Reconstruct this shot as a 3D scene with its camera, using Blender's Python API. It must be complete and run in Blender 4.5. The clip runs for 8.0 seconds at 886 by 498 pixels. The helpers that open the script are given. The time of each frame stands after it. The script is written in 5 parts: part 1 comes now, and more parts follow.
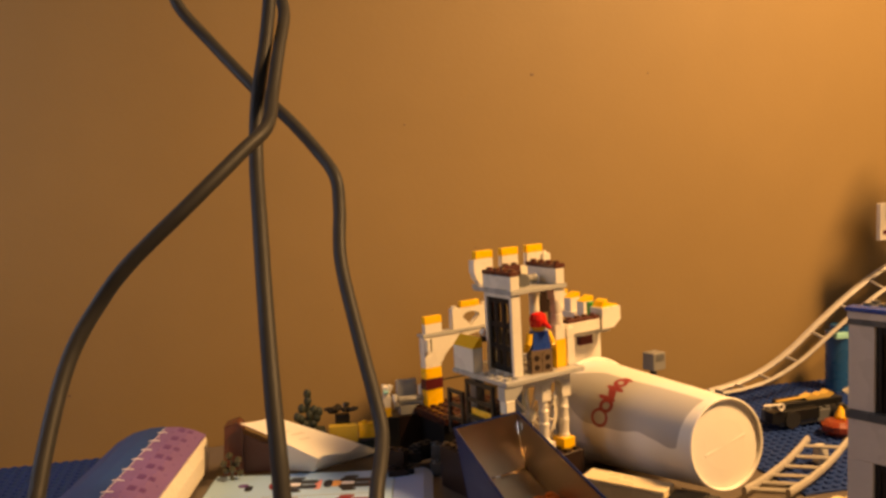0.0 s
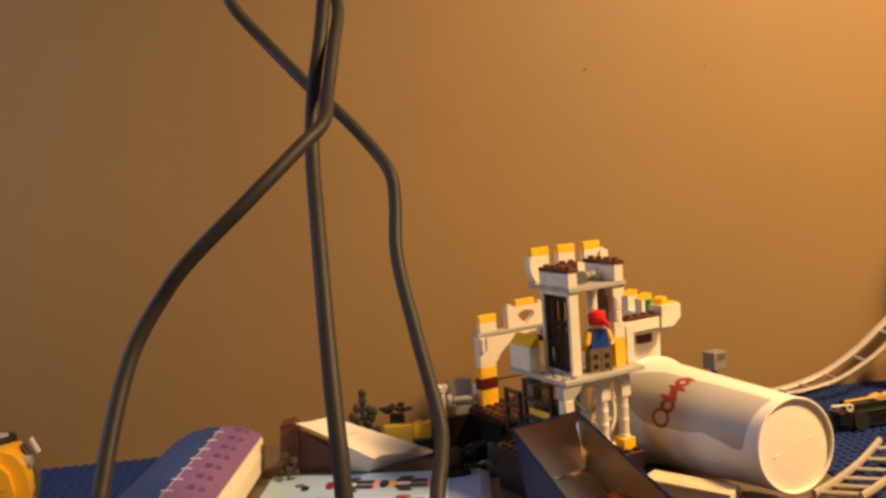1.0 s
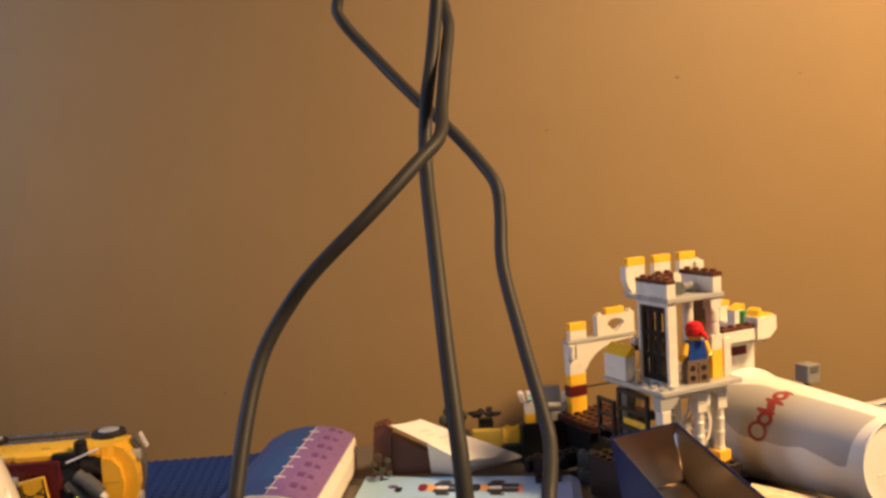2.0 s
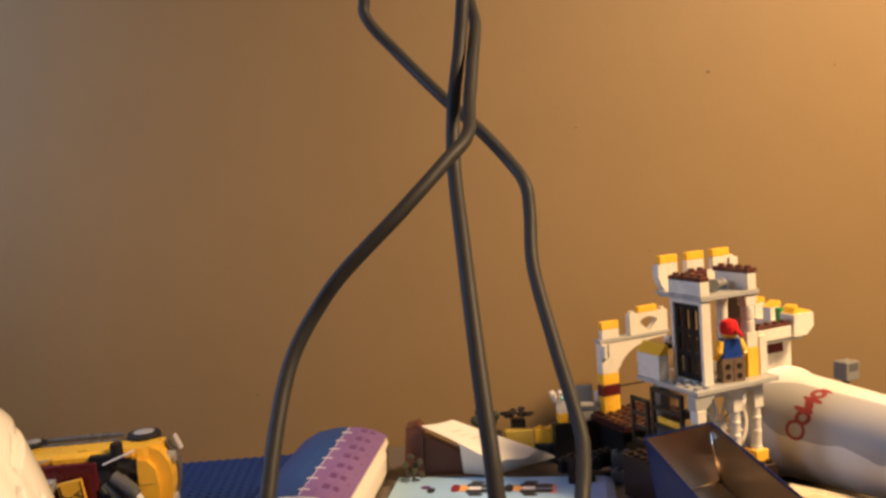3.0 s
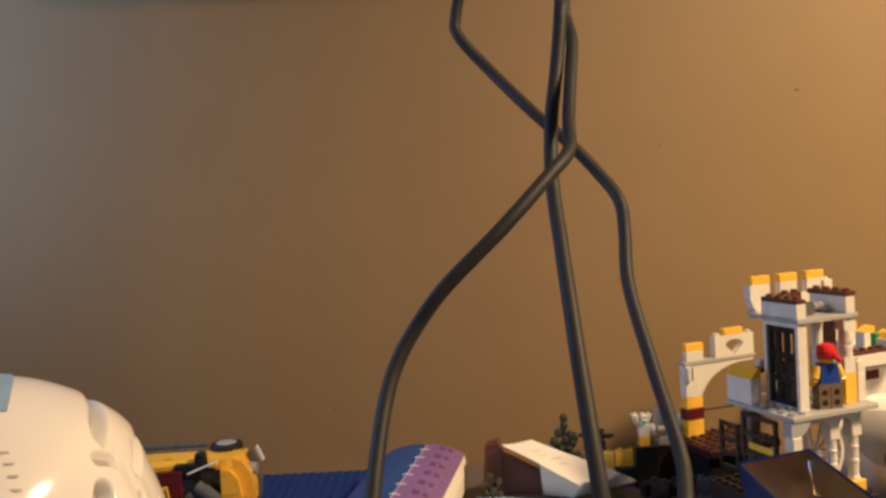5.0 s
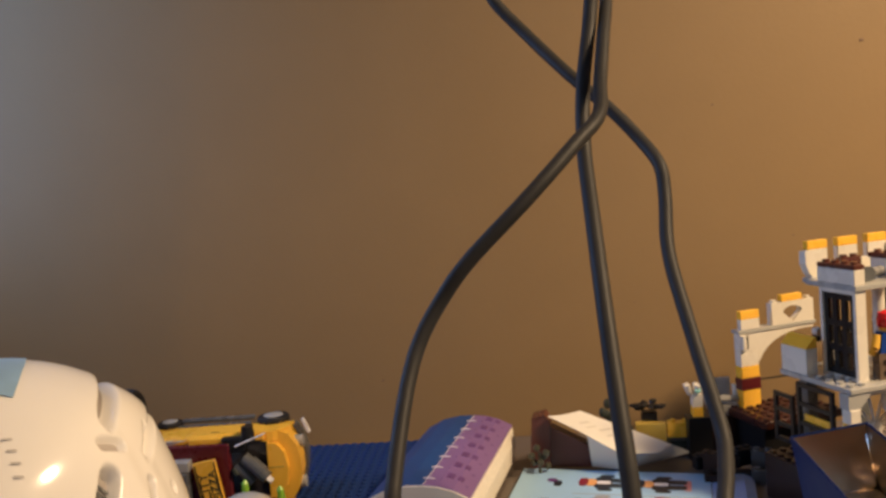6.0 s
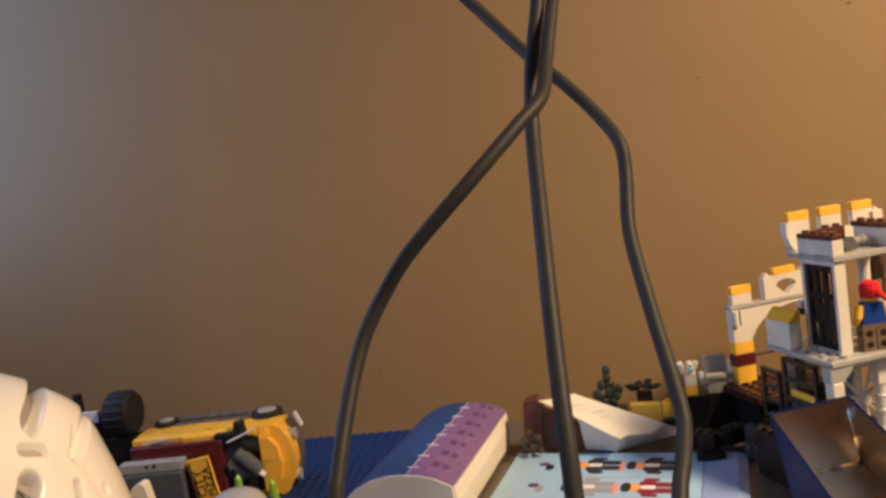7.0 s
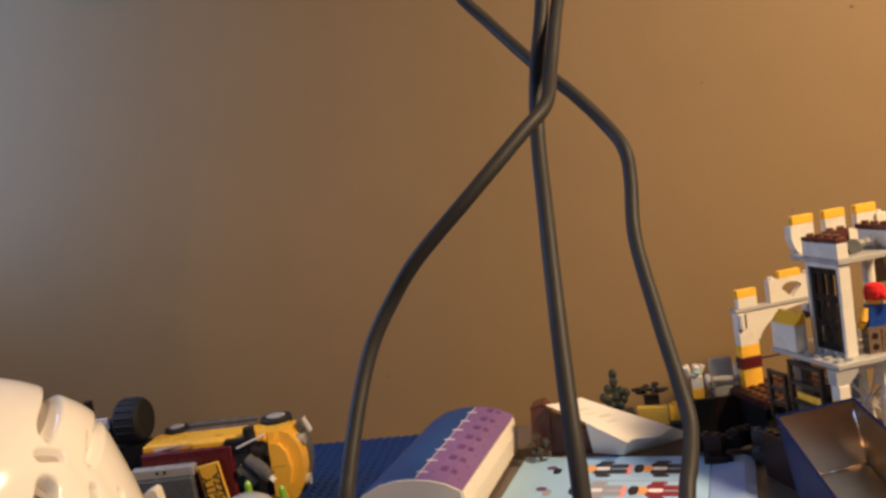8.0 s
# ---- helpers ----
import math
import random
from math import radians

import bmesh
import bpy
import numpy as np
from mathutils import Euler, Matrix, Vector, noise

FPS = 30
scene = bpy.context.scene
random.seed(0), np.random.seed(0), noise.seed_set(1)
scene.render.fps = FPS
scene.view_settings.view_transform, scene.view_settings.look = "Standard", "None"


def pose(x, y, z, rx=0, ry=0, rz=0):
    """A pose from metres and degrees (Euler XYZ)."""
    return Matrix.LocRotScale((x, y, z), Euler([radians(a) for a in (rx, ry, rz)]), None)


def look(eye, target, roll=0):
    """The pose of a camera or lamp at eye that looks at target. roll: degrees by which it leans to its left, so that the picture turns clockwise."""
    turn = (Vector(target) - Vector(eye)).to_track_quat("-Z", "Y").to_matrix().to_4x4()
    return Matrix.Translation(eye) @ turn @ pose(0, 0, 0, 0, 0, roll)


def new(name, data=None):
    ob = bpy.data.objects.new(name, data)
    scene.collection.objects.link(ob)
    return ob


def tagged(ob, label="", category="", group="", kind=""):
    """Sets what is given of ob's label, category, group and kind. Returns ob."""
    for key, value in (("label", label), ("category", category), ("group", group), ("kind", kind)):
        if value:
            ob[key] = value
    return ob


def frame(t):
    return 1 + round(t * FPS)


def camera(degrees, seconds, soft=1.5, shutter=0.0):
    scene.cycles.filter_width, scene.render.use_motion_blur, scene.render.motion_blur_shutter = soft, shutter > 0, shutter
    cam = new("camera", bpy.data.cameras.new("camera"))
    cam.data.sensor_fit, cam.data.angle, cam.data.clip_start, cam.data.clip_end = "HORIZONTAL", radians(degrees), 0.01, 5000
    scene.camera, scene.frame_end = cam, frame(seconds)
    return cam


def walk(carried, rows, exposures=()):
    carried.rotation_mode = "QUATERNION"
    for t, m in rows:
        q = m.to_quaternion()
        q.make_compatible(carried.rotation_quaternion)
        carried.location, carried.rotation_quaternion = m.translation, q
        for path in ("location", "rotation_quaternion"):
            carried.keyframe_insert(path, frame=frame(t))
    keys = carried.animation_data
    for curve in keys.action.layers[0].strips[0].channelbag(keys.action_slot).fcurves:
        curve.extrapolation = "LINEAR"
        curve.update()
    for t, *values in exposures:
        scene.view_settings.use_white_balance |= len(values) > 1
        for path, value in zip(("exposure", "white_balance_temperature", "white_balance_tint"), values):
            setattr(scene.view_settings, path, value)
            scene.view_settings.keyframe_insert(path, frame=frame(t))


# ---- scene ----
# camera and its walk
cam = camera(55.04, 8.0, soft=2.9)
PATH = [
    (0.0, pose(0.1807, -0.1541, 0.2371, 84.82, 2.03, -13.82)),
    (0.5, pose(0.1801, -0.1504, 0.2387, 84.78, 2.35, -12.39)),
    (0.8, pose(0.1805, -0.1457, 0.2348, 84.98, 2.67, -11.63)),
    (1.0, pose(0.1763, -0.1453, 0.2337, 85.07, 2.82, -10.73)),
    (1.5, pose(0.1609, -0.1505, 0.2403, 85.10, 2.83, -8.93)),
    (2.0, pose(0.1495, -0.1496, 0.2417, 85.22, 2.33, -6.60)),
    (2.2, pose(0.1463, -0.1396, 0.2415, 84.90, 2.35, -5.99)),
    (3.3, pose(0.1517, -0.1506, 0.2418, 85.76, 3.17, -4.21)),
    (3.5, pose(0.1439, -0.1519, 0.2426, 86.19, 2.80, -4.01)),
    (4.0, pose(0.1287, -0.1550, 0.2412, 87.03, 1.99, -3.14)),
    (4.2, pose(0.1240, -0.1522, 0.2423, 87.05, 1.88, -2.80)),
    (5.3, pose(0.1337, -0.1429, 0.2398, 86.42, 3.15, 0.03)),
    (5.5, pose(0.1386, -0.1437, 0.2418, 86.03, 3.56, 0.78)),
    (6.0, pose(0.1487, -0.1305, 0.2421, 84.70, 4.08, 3.60)),
    (6.3, pose(0.1592, -0.1252, 0.2433, 84.05, 4.91, 4.68)),
    (6.5, pose(0.1733, -0.1291, 0.2404, 84.09, 5.63, 5.36)),
    (7.0, pose(0.1914, -0.1251, 0.2398, 83.96, 6.99, 5.95)),
    (7.2, pose(0.2055, -0.1280, 0.2393, 83.93, 7.73, 6.16)),
    (7.5, pose(0.2105, -0.1255, 0.2392, 83.88, 8.21, 6.38)),
    (7.7, pose(0.2010, -0.1276, 0.2371, 84.26, 8.09, 6.30)),
    (8.0, pose(0.1913, -0.1298, 0.2406, 84.37, 7.46, 6.29)),
]
walk(cam, PATH, exposures=[(0.0, 0.0, 8350, 18), (1.0, 0.06, 7050, 16), (1.5, 0.27, 6620, 15), (2.0, 0.27, 6280, 14), (3.5, 0.20, 5820, 13), (4.0, 0.07, 5700, 12), (5.5, 0.0, 5380, 11), (6.5, -0.06, 5330, 12), (7.5, 0.12, 5450, 14), (8.0, 0.10, 5430, 13)])

# light: a warm lamp above the desk, cool daylight from a window in the west wall
WALL_Y = 0.619
world = bpy.data.worlds.new("world")
scene.world = world
world.use_nodes = True
sky = world.node_tree.nodes.new("ShaderNodeTexSky")
sky.sky_type, sky.sun_disc, sky.sun_elevation, sky.sun_rotation = "NISHITA", False, radians(25), radians(-90)
back = world.node_tree.nodes["Background"]
world.node_tree.links.new(sky.outputs[0], back.inputs[0])
back.inputs[1].default_value = 0.1


def lamp(name, kind, m, energy, color, **sizes):
    data = bpy.data.lights.new(name, kind)
    data.energy, data.color = energy, color
    if kind == "SPOT":
        data.shadow_soft_size, data.spot_size, data.spot_blend = sizes["radius"], radians(sizes["cone"]), sizes["blend"]
    else:
        data.shape, data.size, data.size_y = "RECTANGLE", sizes["size"], sizes["size_y"]
    ob = new(name, data)
    ob.matrix_world = m
    return ob


# shaded desk lamp to the right, above the toys; daylight through the window to the left
lamp("lamp_light", "SPOT", look((1.00, 0.02, 0.97), (0.72, 0.27, 0.18)), 115.0, (1.0, 0.63, 0.29), radius=0.10, cone=114, blend=1.0)
lamp("window_light", "AREA", look((-0.43, 0.44, 0.46), (0.3, 0.30, 0.36)), 1.85, (0.43, 0.62, 1.0), size=0.22, size_y=0.54)
# added fill from behind the camera, with no known source there
lamp("back_fill_light", "AREA", look((0.55, -1.89, 1.15), (0.45, 0.5, 0.1)), 3.1, (0.95, 0.95, 0.95), size=1.0, size_y=0.9)


# ---- materials ----
def shader(name, color, rough=0.4, metal=0.0, grain=0.06, scale=60.0, bump=0.0, bump_scale=200.0, coat=0.0, blotch=0.08, blotch_scale=6.0, subsurface=0.0, rough_var=0.08, sheen_level=0.5):
    """A surface with tone variation at two scales, uneven gloss and fine relief."""
    m = bpy.data.materials.new(name)
    m.use_nodes = True
    t = m.node_tree
    b = t.nodes["Principled BSDF"]
    co = t.nodes.new("ShaderNodeTexCoord")
    fine, wide = t.nodes.new("ShaderNodeTexNoise"), t.nodes.new("ShaderNodeTexNoise")
    fine.inputs["Scale"].default_value, fine.inputs["Detail"].default_value = scale, 5
    wide.inputs["Scale"].default_value, wide.inputs["Detail"].default_value = blotch_scale, 3
    for n in (fine, wide):
        t.links.new(co.outputs["Object"], n.inputs["Vector"])
    hsv = t.nodes.new("ShaderNodeHueSaturation")
    hsv.inputs["Color"].default_value = (*color, 1)
    a = t.nodes.new("ShaderNodeMath"); a.operation = "MULTIPLY_ADD"
    a.inputs[1].default_value, a.inputs[2].default_value = grain * 2, 1 - grain
    t.links.new(fine.outputs[0], a.inputs[0])
    c = t.nodes.new("ShaderNodeMath"); c.operation = "MULTIPLY_ADD"
    c.inputs[1].default_value, c.inputs[2].default_value = blotch * 2, 1 - blotch
    t.links.new(wide.outputs[0], c.inputs[0])
    v = t.nodes.new("ShaderNodeMath"); v.operation = "MULTIPLY"
    t.links.new(a.outputs[0], v.inputs[0]); t.links.new(c.outputs[0], v.inputs[1])
    t.links.new(v.outputs[0], hsv.inputs["Value"])
    t.links.new(hsv.outputs[0], b.inputs["Base Color"])
    r = t.nodes.new("ShaderNodeMath"); r.operation = "MULTIPLY_ADD"
    r.inputs[1].default_value, r.inputs[2].default_value = rough_var * 2, rough - rough_var
    t.links.new(wide.outputs[0], r.inputs[0]); t.links.new(r.outputs[0], b.inputs["Roughness"])
    b.inputs["Metallic"].default_value = metal
    b.inputs["Specular IOR Level"].default_value = sheen_level
    b.inputs["Coat Weight"].default_value = coat
    b.inputs["Subsurface Weight"].default_value = subsurface
    b.inputs["Subsurface Scale"].default_value = 0.003
    if bump:
        n = t.nodes.new("ShaderNodeTexNoise"); n.inputs["Scale"].default_value, n.inputs["Detail"].default_value = bump_scale, 4
        t.links.new(co.outputs["Object"], n.inputs["Vector"])
        k = t.nodes.new("ShaderNodeBump"); k.inputs["Strength"].default_value, k.inputs["Distance"].default_value = bump, 0.001
        t.links.new(n.outputs[0], k.inputs["Height"]); t.links.new(k.outputs[0], b.inputs["Normal"])
    return m


def plastic(name, color, rough=0.28):
    return shader(name, color, rough, grain=0.04, scale=300, bump=0.08, bump_scale=500, blotch=0.06, blotch_scale=40, rough_var=0.06)


WALL = shader("tan wall paint", (0.257, 0.169, 0.069), 0.6, grain=0.05, scale=25, bump=0.12, bump_scale=220, blotch=0.07, blotch_scale=3)
CEIL = shader("white ceiling paint", (0.75, 0.73, 0.7), 0.8, bump=0.3, bump_scale=200)
DESK = shader("grey wood laminate", (0.11, 0.09, 0.075), 0.4, grain=0.15, scale=30, bump=0.1)
FLOOR = shader("brown carpet", (0.16, 0.12, 0.09), 0.9, grain=0.3, scale=200, bump=0.6)
WHITE = plastic("white toy plastic", (0.71, 0.67, 0.58))
YELLOW = plastic("yellow toy plastic", (0.88, 0.50, 0.03))
BROWN = plastic("reddish brown toy plastic", (0.092, 0.030, 0.020))
MAROON = plastic("dark maroon toy plastic", (0.100, 0.030, 0.021), 0.45)
DKBROWN = plastic("dark brown toy plastic", (0.026, 0.015, 0.012), 0.36)
GREY = plastic("light grey toy plastic", (0.38, 0.38, 0.36))
MIDGREY = plastic("middle grey toy plastic", (0.22, 0.215, 0.20))
DKGREY = plastic("dark grey toy plastic", (0.10, 0.105, 0.11))
BLACK = plastic("black toy plastic", (0.010, 0.010, 0.011), 0.38)
BLUE = plastic("blue toy plastic", (0.012, 0.055, 0.32))
BASEBLUE = plastic("blue baseplate plastic", (0.012, 0.035, 0.150), 0.62)
TEAL = plastic("teal toy plastic", (0.012, 0.075, 0.20))
AQUA = plastic("aqua toy plastic", (0.30, 0.62, 0.55))
RED = plastic("red toy plastic", (0.62, 0.02, 0.02))
DKRED = plastic("dark red toy plastic", (0.095, 0.011, 0.013))
TAN = plastic("tan toy plastic", (0.68, 0.55, 0.33))
CREAM = plastic("pale cream toy plastic", (0.74, 0.62, 0.40))
OLIVE = plastic("olive yellow toy plastic", (0.50, 0.36, 0.06))
GREEN = plastic("dark green toy plastic", (0.012, 0.019, 0.012), 0.6)
BRIGHTGREEN = plastic("bright green toy plastic", (0.03, 0.30, 0.05))
LIME = plastic("lime toy plastic", (0.22, 0.42, 0.02))
TRACK = plastic("off-white track plastic", (0.40, 0.37, 0.325))
FACADE = plastic("off-white facade plastic", (0.74, 0.64, 0.55))
GOLD = shader("pearl gold toy plastic", (0.70, 0.48, 0.14), 0.35, metal=0.3)
ORANGE = plastic("orange toy plastic", (0.55, 0.15, 0.03))
CHROME = shader("chrome trim", (0.75, 0.75, 0.75), 0.15, metal=1.0)
RUBBER = shader("black rubber", (0.018, 0.018, 0.02), 0.65, bump=0.2)
CABLE = shader("dark grey cable sheath", (0.031, 0.031, 0.032), 0.52, grain=0.2, scale=90, bump=0.15, bump_scale=150, blotch=0.15, blotch_scale=12)
PAPER = shader("white paper", (0.70, 0.68, 0.63), 0.75, grain=0.03, bump=0.15, bump_scale=120)
FAINTINK = shader("faint grey ink", (0.56, 0.54, 0.49), 0.75)
PAGES = shader("page edges", (0.76, 0.70, 0.58), 0.85, grain=0.2, scale=400, bump=0.4, bump_scale=900)
CUPWHITE = shader("white waxed cup paper", (0.82, 0.79, 0.72), 0.45, grain=0.02, bump=0.08, bump_scale=90)
CUPGREY = shader("silver grey cup print", (0.45, 0.435, 0.41), 0.42, grain=0.03, bump=0.08, bump_scale=90)
CUPRED = shader("dark red cup print", (0.31, 0.04, 0.045), 0.45)
HELMET = shader("glossy white helmet shell", (0.86, 0.84, 0.81), 0.16, grain=0.02, coat=0.4, rough_var=0.04)
PAD = shader("grey foam padding", (0.36, 0.33, 0.31), 0.9, grain=0.15, scale=300, bump=0.5)
TINBLUE = shader("blue printed tin", (0.004, 0.015, 0.085), 0.5, sheen_level=0.12, grain=0.06, blotch=0.1, blotch_scale=20)
TINMETAL = shader("bare tinplate", (0.50, 0.43, 0.34), 0.30, metal=1.0, grain=0.08, bump=0.04, bump_scale=60, rough_var=0.05)
TINSEAM = shader("polished tin seam", (0.92, 0.90, 0.86), 0.12, metal=1.0, rough_var=0.03)
COVERBLUE = shader("blue book cover", (0.013, 0.058, 0.20), 0.48, grain=0.14, scale=40, bump=0.15, bump_scale=300, blotch=0.2, blotch_scale=18)
COVERPURPLE = shader("purple book cover", (0.19, 0.108, 0.28), 0.4, grain=0.08, scale=60, blotch=0.12, blotch_scale=18)
PRINTDARK = shader("dark purple print", (0.11, 0.045, 0.18), 0.45)
PRINTWHITE = shader("white print", (0.75, 0.74, 0.76), 0.5)
SKYPAPER = shader("glossy light blue booklet page", (0.32, 0.51, 0.74), 0.35, grain=0.03, blotch=0.25, blotch_scale=9)
LILACPAPER = shader("lavender blue booklet page", (0.25, 0.37, 0.68), 0.4, grain=0.03, blotch=0.12, blotch_scale=14)
SKIN = plastic("yellow figure plastic", (0.85, 0.52, 0.05))
WINDOWGLASS = shader("dark tinted window plastic", (0.02, 0.018, 0.02), 0.12)
GREYCLEAR = shader("translucent grey plastic", (0.38, 0.39, 0.38), 0.25)
DECALBLUE = shader("pale blue helmet decal", (0.27, 0.42, 0.60), 0.35, blotch=0.2, blotch_scale=60)
PALEPRINT = shader("pale grey print", (0.50, 0.48, 0.46), 0.4)
VENTGREY = shader("dull grey vent wall", (0.30, 0.27, 0.25), 0.6)
FRAMEWHITE = shader("white window frame paint", (0.75, 0.74, 0.72), 0.45)
WOODDARK = shader("dark stained board wood", (0.05, 0.035, 0.025), 0.5, grain=0.2, scale=30)
SPECK = shader("brown wall speck", (0.16, 0.10, 0.06), 0.7)
for m, gloss in ((CABLE, 0.2), (RUBBER, 0.25), (BLACK, 0.32), (DKBROWN, 0.3), (BASEBLUE, 0.2)):
    m.node_tree.nodes["Principled BSDF"].inputs["Specular IOR Level"].default_value = gloss


# ---- mesh tools: millimetres in the thing's own axes ----
MM = 0.001


def thing(name, m, label, category, group="", kind=""):
    ob = new(name)
    ob.matrix_world = m
    ob.empty_display_size = 0.01
    return tagged(ob, label, category, group, kind)


def part(name, bm, material, parent, label="", smooth=False):
    me = bpy.data.meshes.new(name)
    bm.to_mesh(me)
    bm.free()
    for mat in material if isinstance(material, (list, tuple)) else [material]:
        me.materials.append(mat)
    if smooth:
        me.polygons.foreach_set("use_smooth", [True] * len(me.polygons))
    ob = new(name, me)
    ob.parent = parent
    return tagged(ob, label)


def add_box(bm, x0, y0, z0, x1, y1, z1, bevel=0.3):
    vs = bmesh.ops.create_cube(bm, size=1)["verts"]
    for v in vs:
        v.co = Vector(((x0 + x1) / 2 + v.co.x * (x1 - x0), (y0 + y1) / 2 + v.co.y * (y1 - y0), (z0 + z1) / 2 + v.co.z * (z1 - z0))) * MM
    if bevel:
        es = list({e for v in vs for e in v.link_edges})
        bmesh.ops.bevel(bm, geom=es, offset=bevel * MM, segments=1, affect="EDGES", profile=0.7)
    return bm


def add_cyl(bm, p, q, r0, r1=None, seg=14, caps=True):
    """A tapered rod from p to q."""
    p, q = Vector(p) * MM, Vector(q) * MM
    d = q - p
    m = Matrix.Translation((p + q) / 2) @ d.to_track_quat("Z", "Y").to_matrix().to_4x4()
    bmesh.ops.create_cone(bm, cap_ends=caps, segments=seg, radius1=r0 * MM, radius2=(r0 if r1 is None else r1) * MM, depth=d.length, matrix=m)
    return bm


def add_studs(bm, x0, y0, x1, y1, z, pitch=8.0):
    nx, ny = max(1, round((x1 - x0) / pitch)), max(1, round((y1 - y0) / pitch))
    for i in range(nx):
        for j in range(ny):
            x, y = x0 + (i + 0.5) * (x1 - x0) / nx, y0 + (j + 0.5) * (y1 - y0) / ny
            add_cyl(bm, (x, y, z - 0.1), (x, y, z + 1.7), 2.45, 2.35, 10)
    return bm


def add_prism(bm, outline, axis, a, b):
    """An outline of (s, t) pairs pushed from a to b along an axis; x: (y, z), y: (x, z), z: (x, y)."""
    def at(s, t, k):
        return Vector({"x": (k, s, t), "y": (s, k, t), "z": (s, t, k)}[axis]) * MM
    lo, hi = [bm.verts.new(at(s, t, a)) for s, t in outline], [bm.verts.new(at(s, t, b)) for s, t in outline]
    n = len(outline)
    fs = [bm.faces.new(lo[::-1]), bm.faces.new(hi)]
    fs += [bm.faces.new((lo[i], lo[(i + 1) % n], hi[(i + 1) % n], hi[i])) for i in range(n)]
    bmesh.ops.recalc_face_normals(bm, faces=fs)
    return bm


def brick(parent, mat, x0, y0, z0, x1, y1, z1, studs=False, name="brick", label="", bevel=0.3):
    bm = add_box(bmesh.new(), x0, y0, z0, x1, y1, z1, bevel)
    if studs:
        add_studs(bm, x0, y0, x1, y1, z1)
    return part(name, bm, mat, parent, label)


def rod(parent, mat, p, q, r0, r1=None, name="rod", seg=14, label=""):
    return part(name, add_cyl(bmesh.new(), p, q, r0, r1, seg), mat, parent, label, smooth=False)


def lathe(bm, profile, origin=(0, 0, 0), seg=24, axis="z", ring_shape=False):
    """Turn a profile of (radius, height) about an axis, with closed ends or as an open ring."""
    rings = []
    o = Vector(origin)
    for r, h in profile:
        ring = []
        for k in range(seg):
            a = 2 * math.pi * k / seg
            c, s = r * math.cos(a), r * math.sin(a)
            v = {"z": (c, s, h), "y": (c, h, s), "x": (h, c, s)}[axis]
            ring.append(bm.verts.new((o + Vector(v)) * MM))
        rings.append(ring)
    fs = []
    pairs = list(zip(rings, rings[1:])) + ([(rings[-1], rings[0])] if ring_shape else [])
    for a, b in pairs:
        fs += [bm.faces.new((a[k], a[(k + 1) % seg], b[(k + 1) % seg], b[k])) for k in range(seg)]
    for ring in () if ring_shape else (rings[0], rings[-1]):
        fs.append(bm.faces.new(ring))
    bmesh.ops.recalc_face_normals(bm, faces=fs)
    return bm


def smooth_line(points, steps=8):
    """Catmull-Rom through the points."""
    ps = [Vector(p) for p in points]
    ps = [2 * ps[0] - ps[1]] + ps + [2 * ps[-1] - ps[-2]]
    out = []
    for a, b, c, d in zip(ps, ps[1:], ps[2:], ps[3:]):
        for k in range(steps):
            t = k / steps
            out.append(0.5 * (2 * b + (c - a) * t + (2 * a - 5 * b + 4 * c - d) * t * t + (3 * b - a - 3 * c + d) * t ** 3))
    return out + [ps[-2]]


def tube(bm, line, r, seg=12, squash=1.0):
    """A round tube along a line, in metres."""
    rings, side = [], Vector((1, 0, 0))
    for i, p in enumerate(line):
        d = (line[min(i + 1, len(line) - 1)] - line[max(i - 1, 0)]).normalized()
        side = (side - d * side.dot(d)).normalized()
        up = d.cross(side)
        rings.append([bm.verts.new(p + (side * math.cos(a) + up * math.sin(a) * squash) * r) for a in (2 * math.pi * k / seg for k in range(seg))])
    for a, b in zip(rings, rings[1:]):
        for k in range(seg):
            bm.faces.new((a[k], a[(k + 1) % seg], b[(k + 1) % seg], b[k]))
    bm.faces.new(rings[0][::-1]); bm.faces.new(rings[-1])
    bmesh.ops.recalc_face_normals(bm, faces=bm.faces)
    return bm


def structure(name, mat, x0, y0, z0, x1, y1, z1, label, category):
    bm = add_box(bmesh.new(), *(c * 1000 for c in (x0, y0, z0, x1, y1, z1)), bevel=0)
    return tagged(part(name, bm, mat, None), label, category, kind="structure")


# ---- the room ----
structure("wall_north", WALL, -0.54, WALL_Y, -0.75, 2.1, WALL_Y + 0.1, 1.75, "tan painted wall behind the desk", "wall")
structure("wall_east", WALL, 2.0, -1.9, -0.75, 2.1, WALL_Y, 1.75, "tan painted side wall", "wall")
structure("floor", FLOOR, -0.7, -2.0, -0.85, 2.1, WALL_Y + 0.1, -0.75, "brown carpeted floor", "floor")
structure("ceiling", CEIL, -0.7, -2.0, 1.75, 2.1, WALL_Y + 0.1, 1.85, "white painted ceiling", "ceiling")
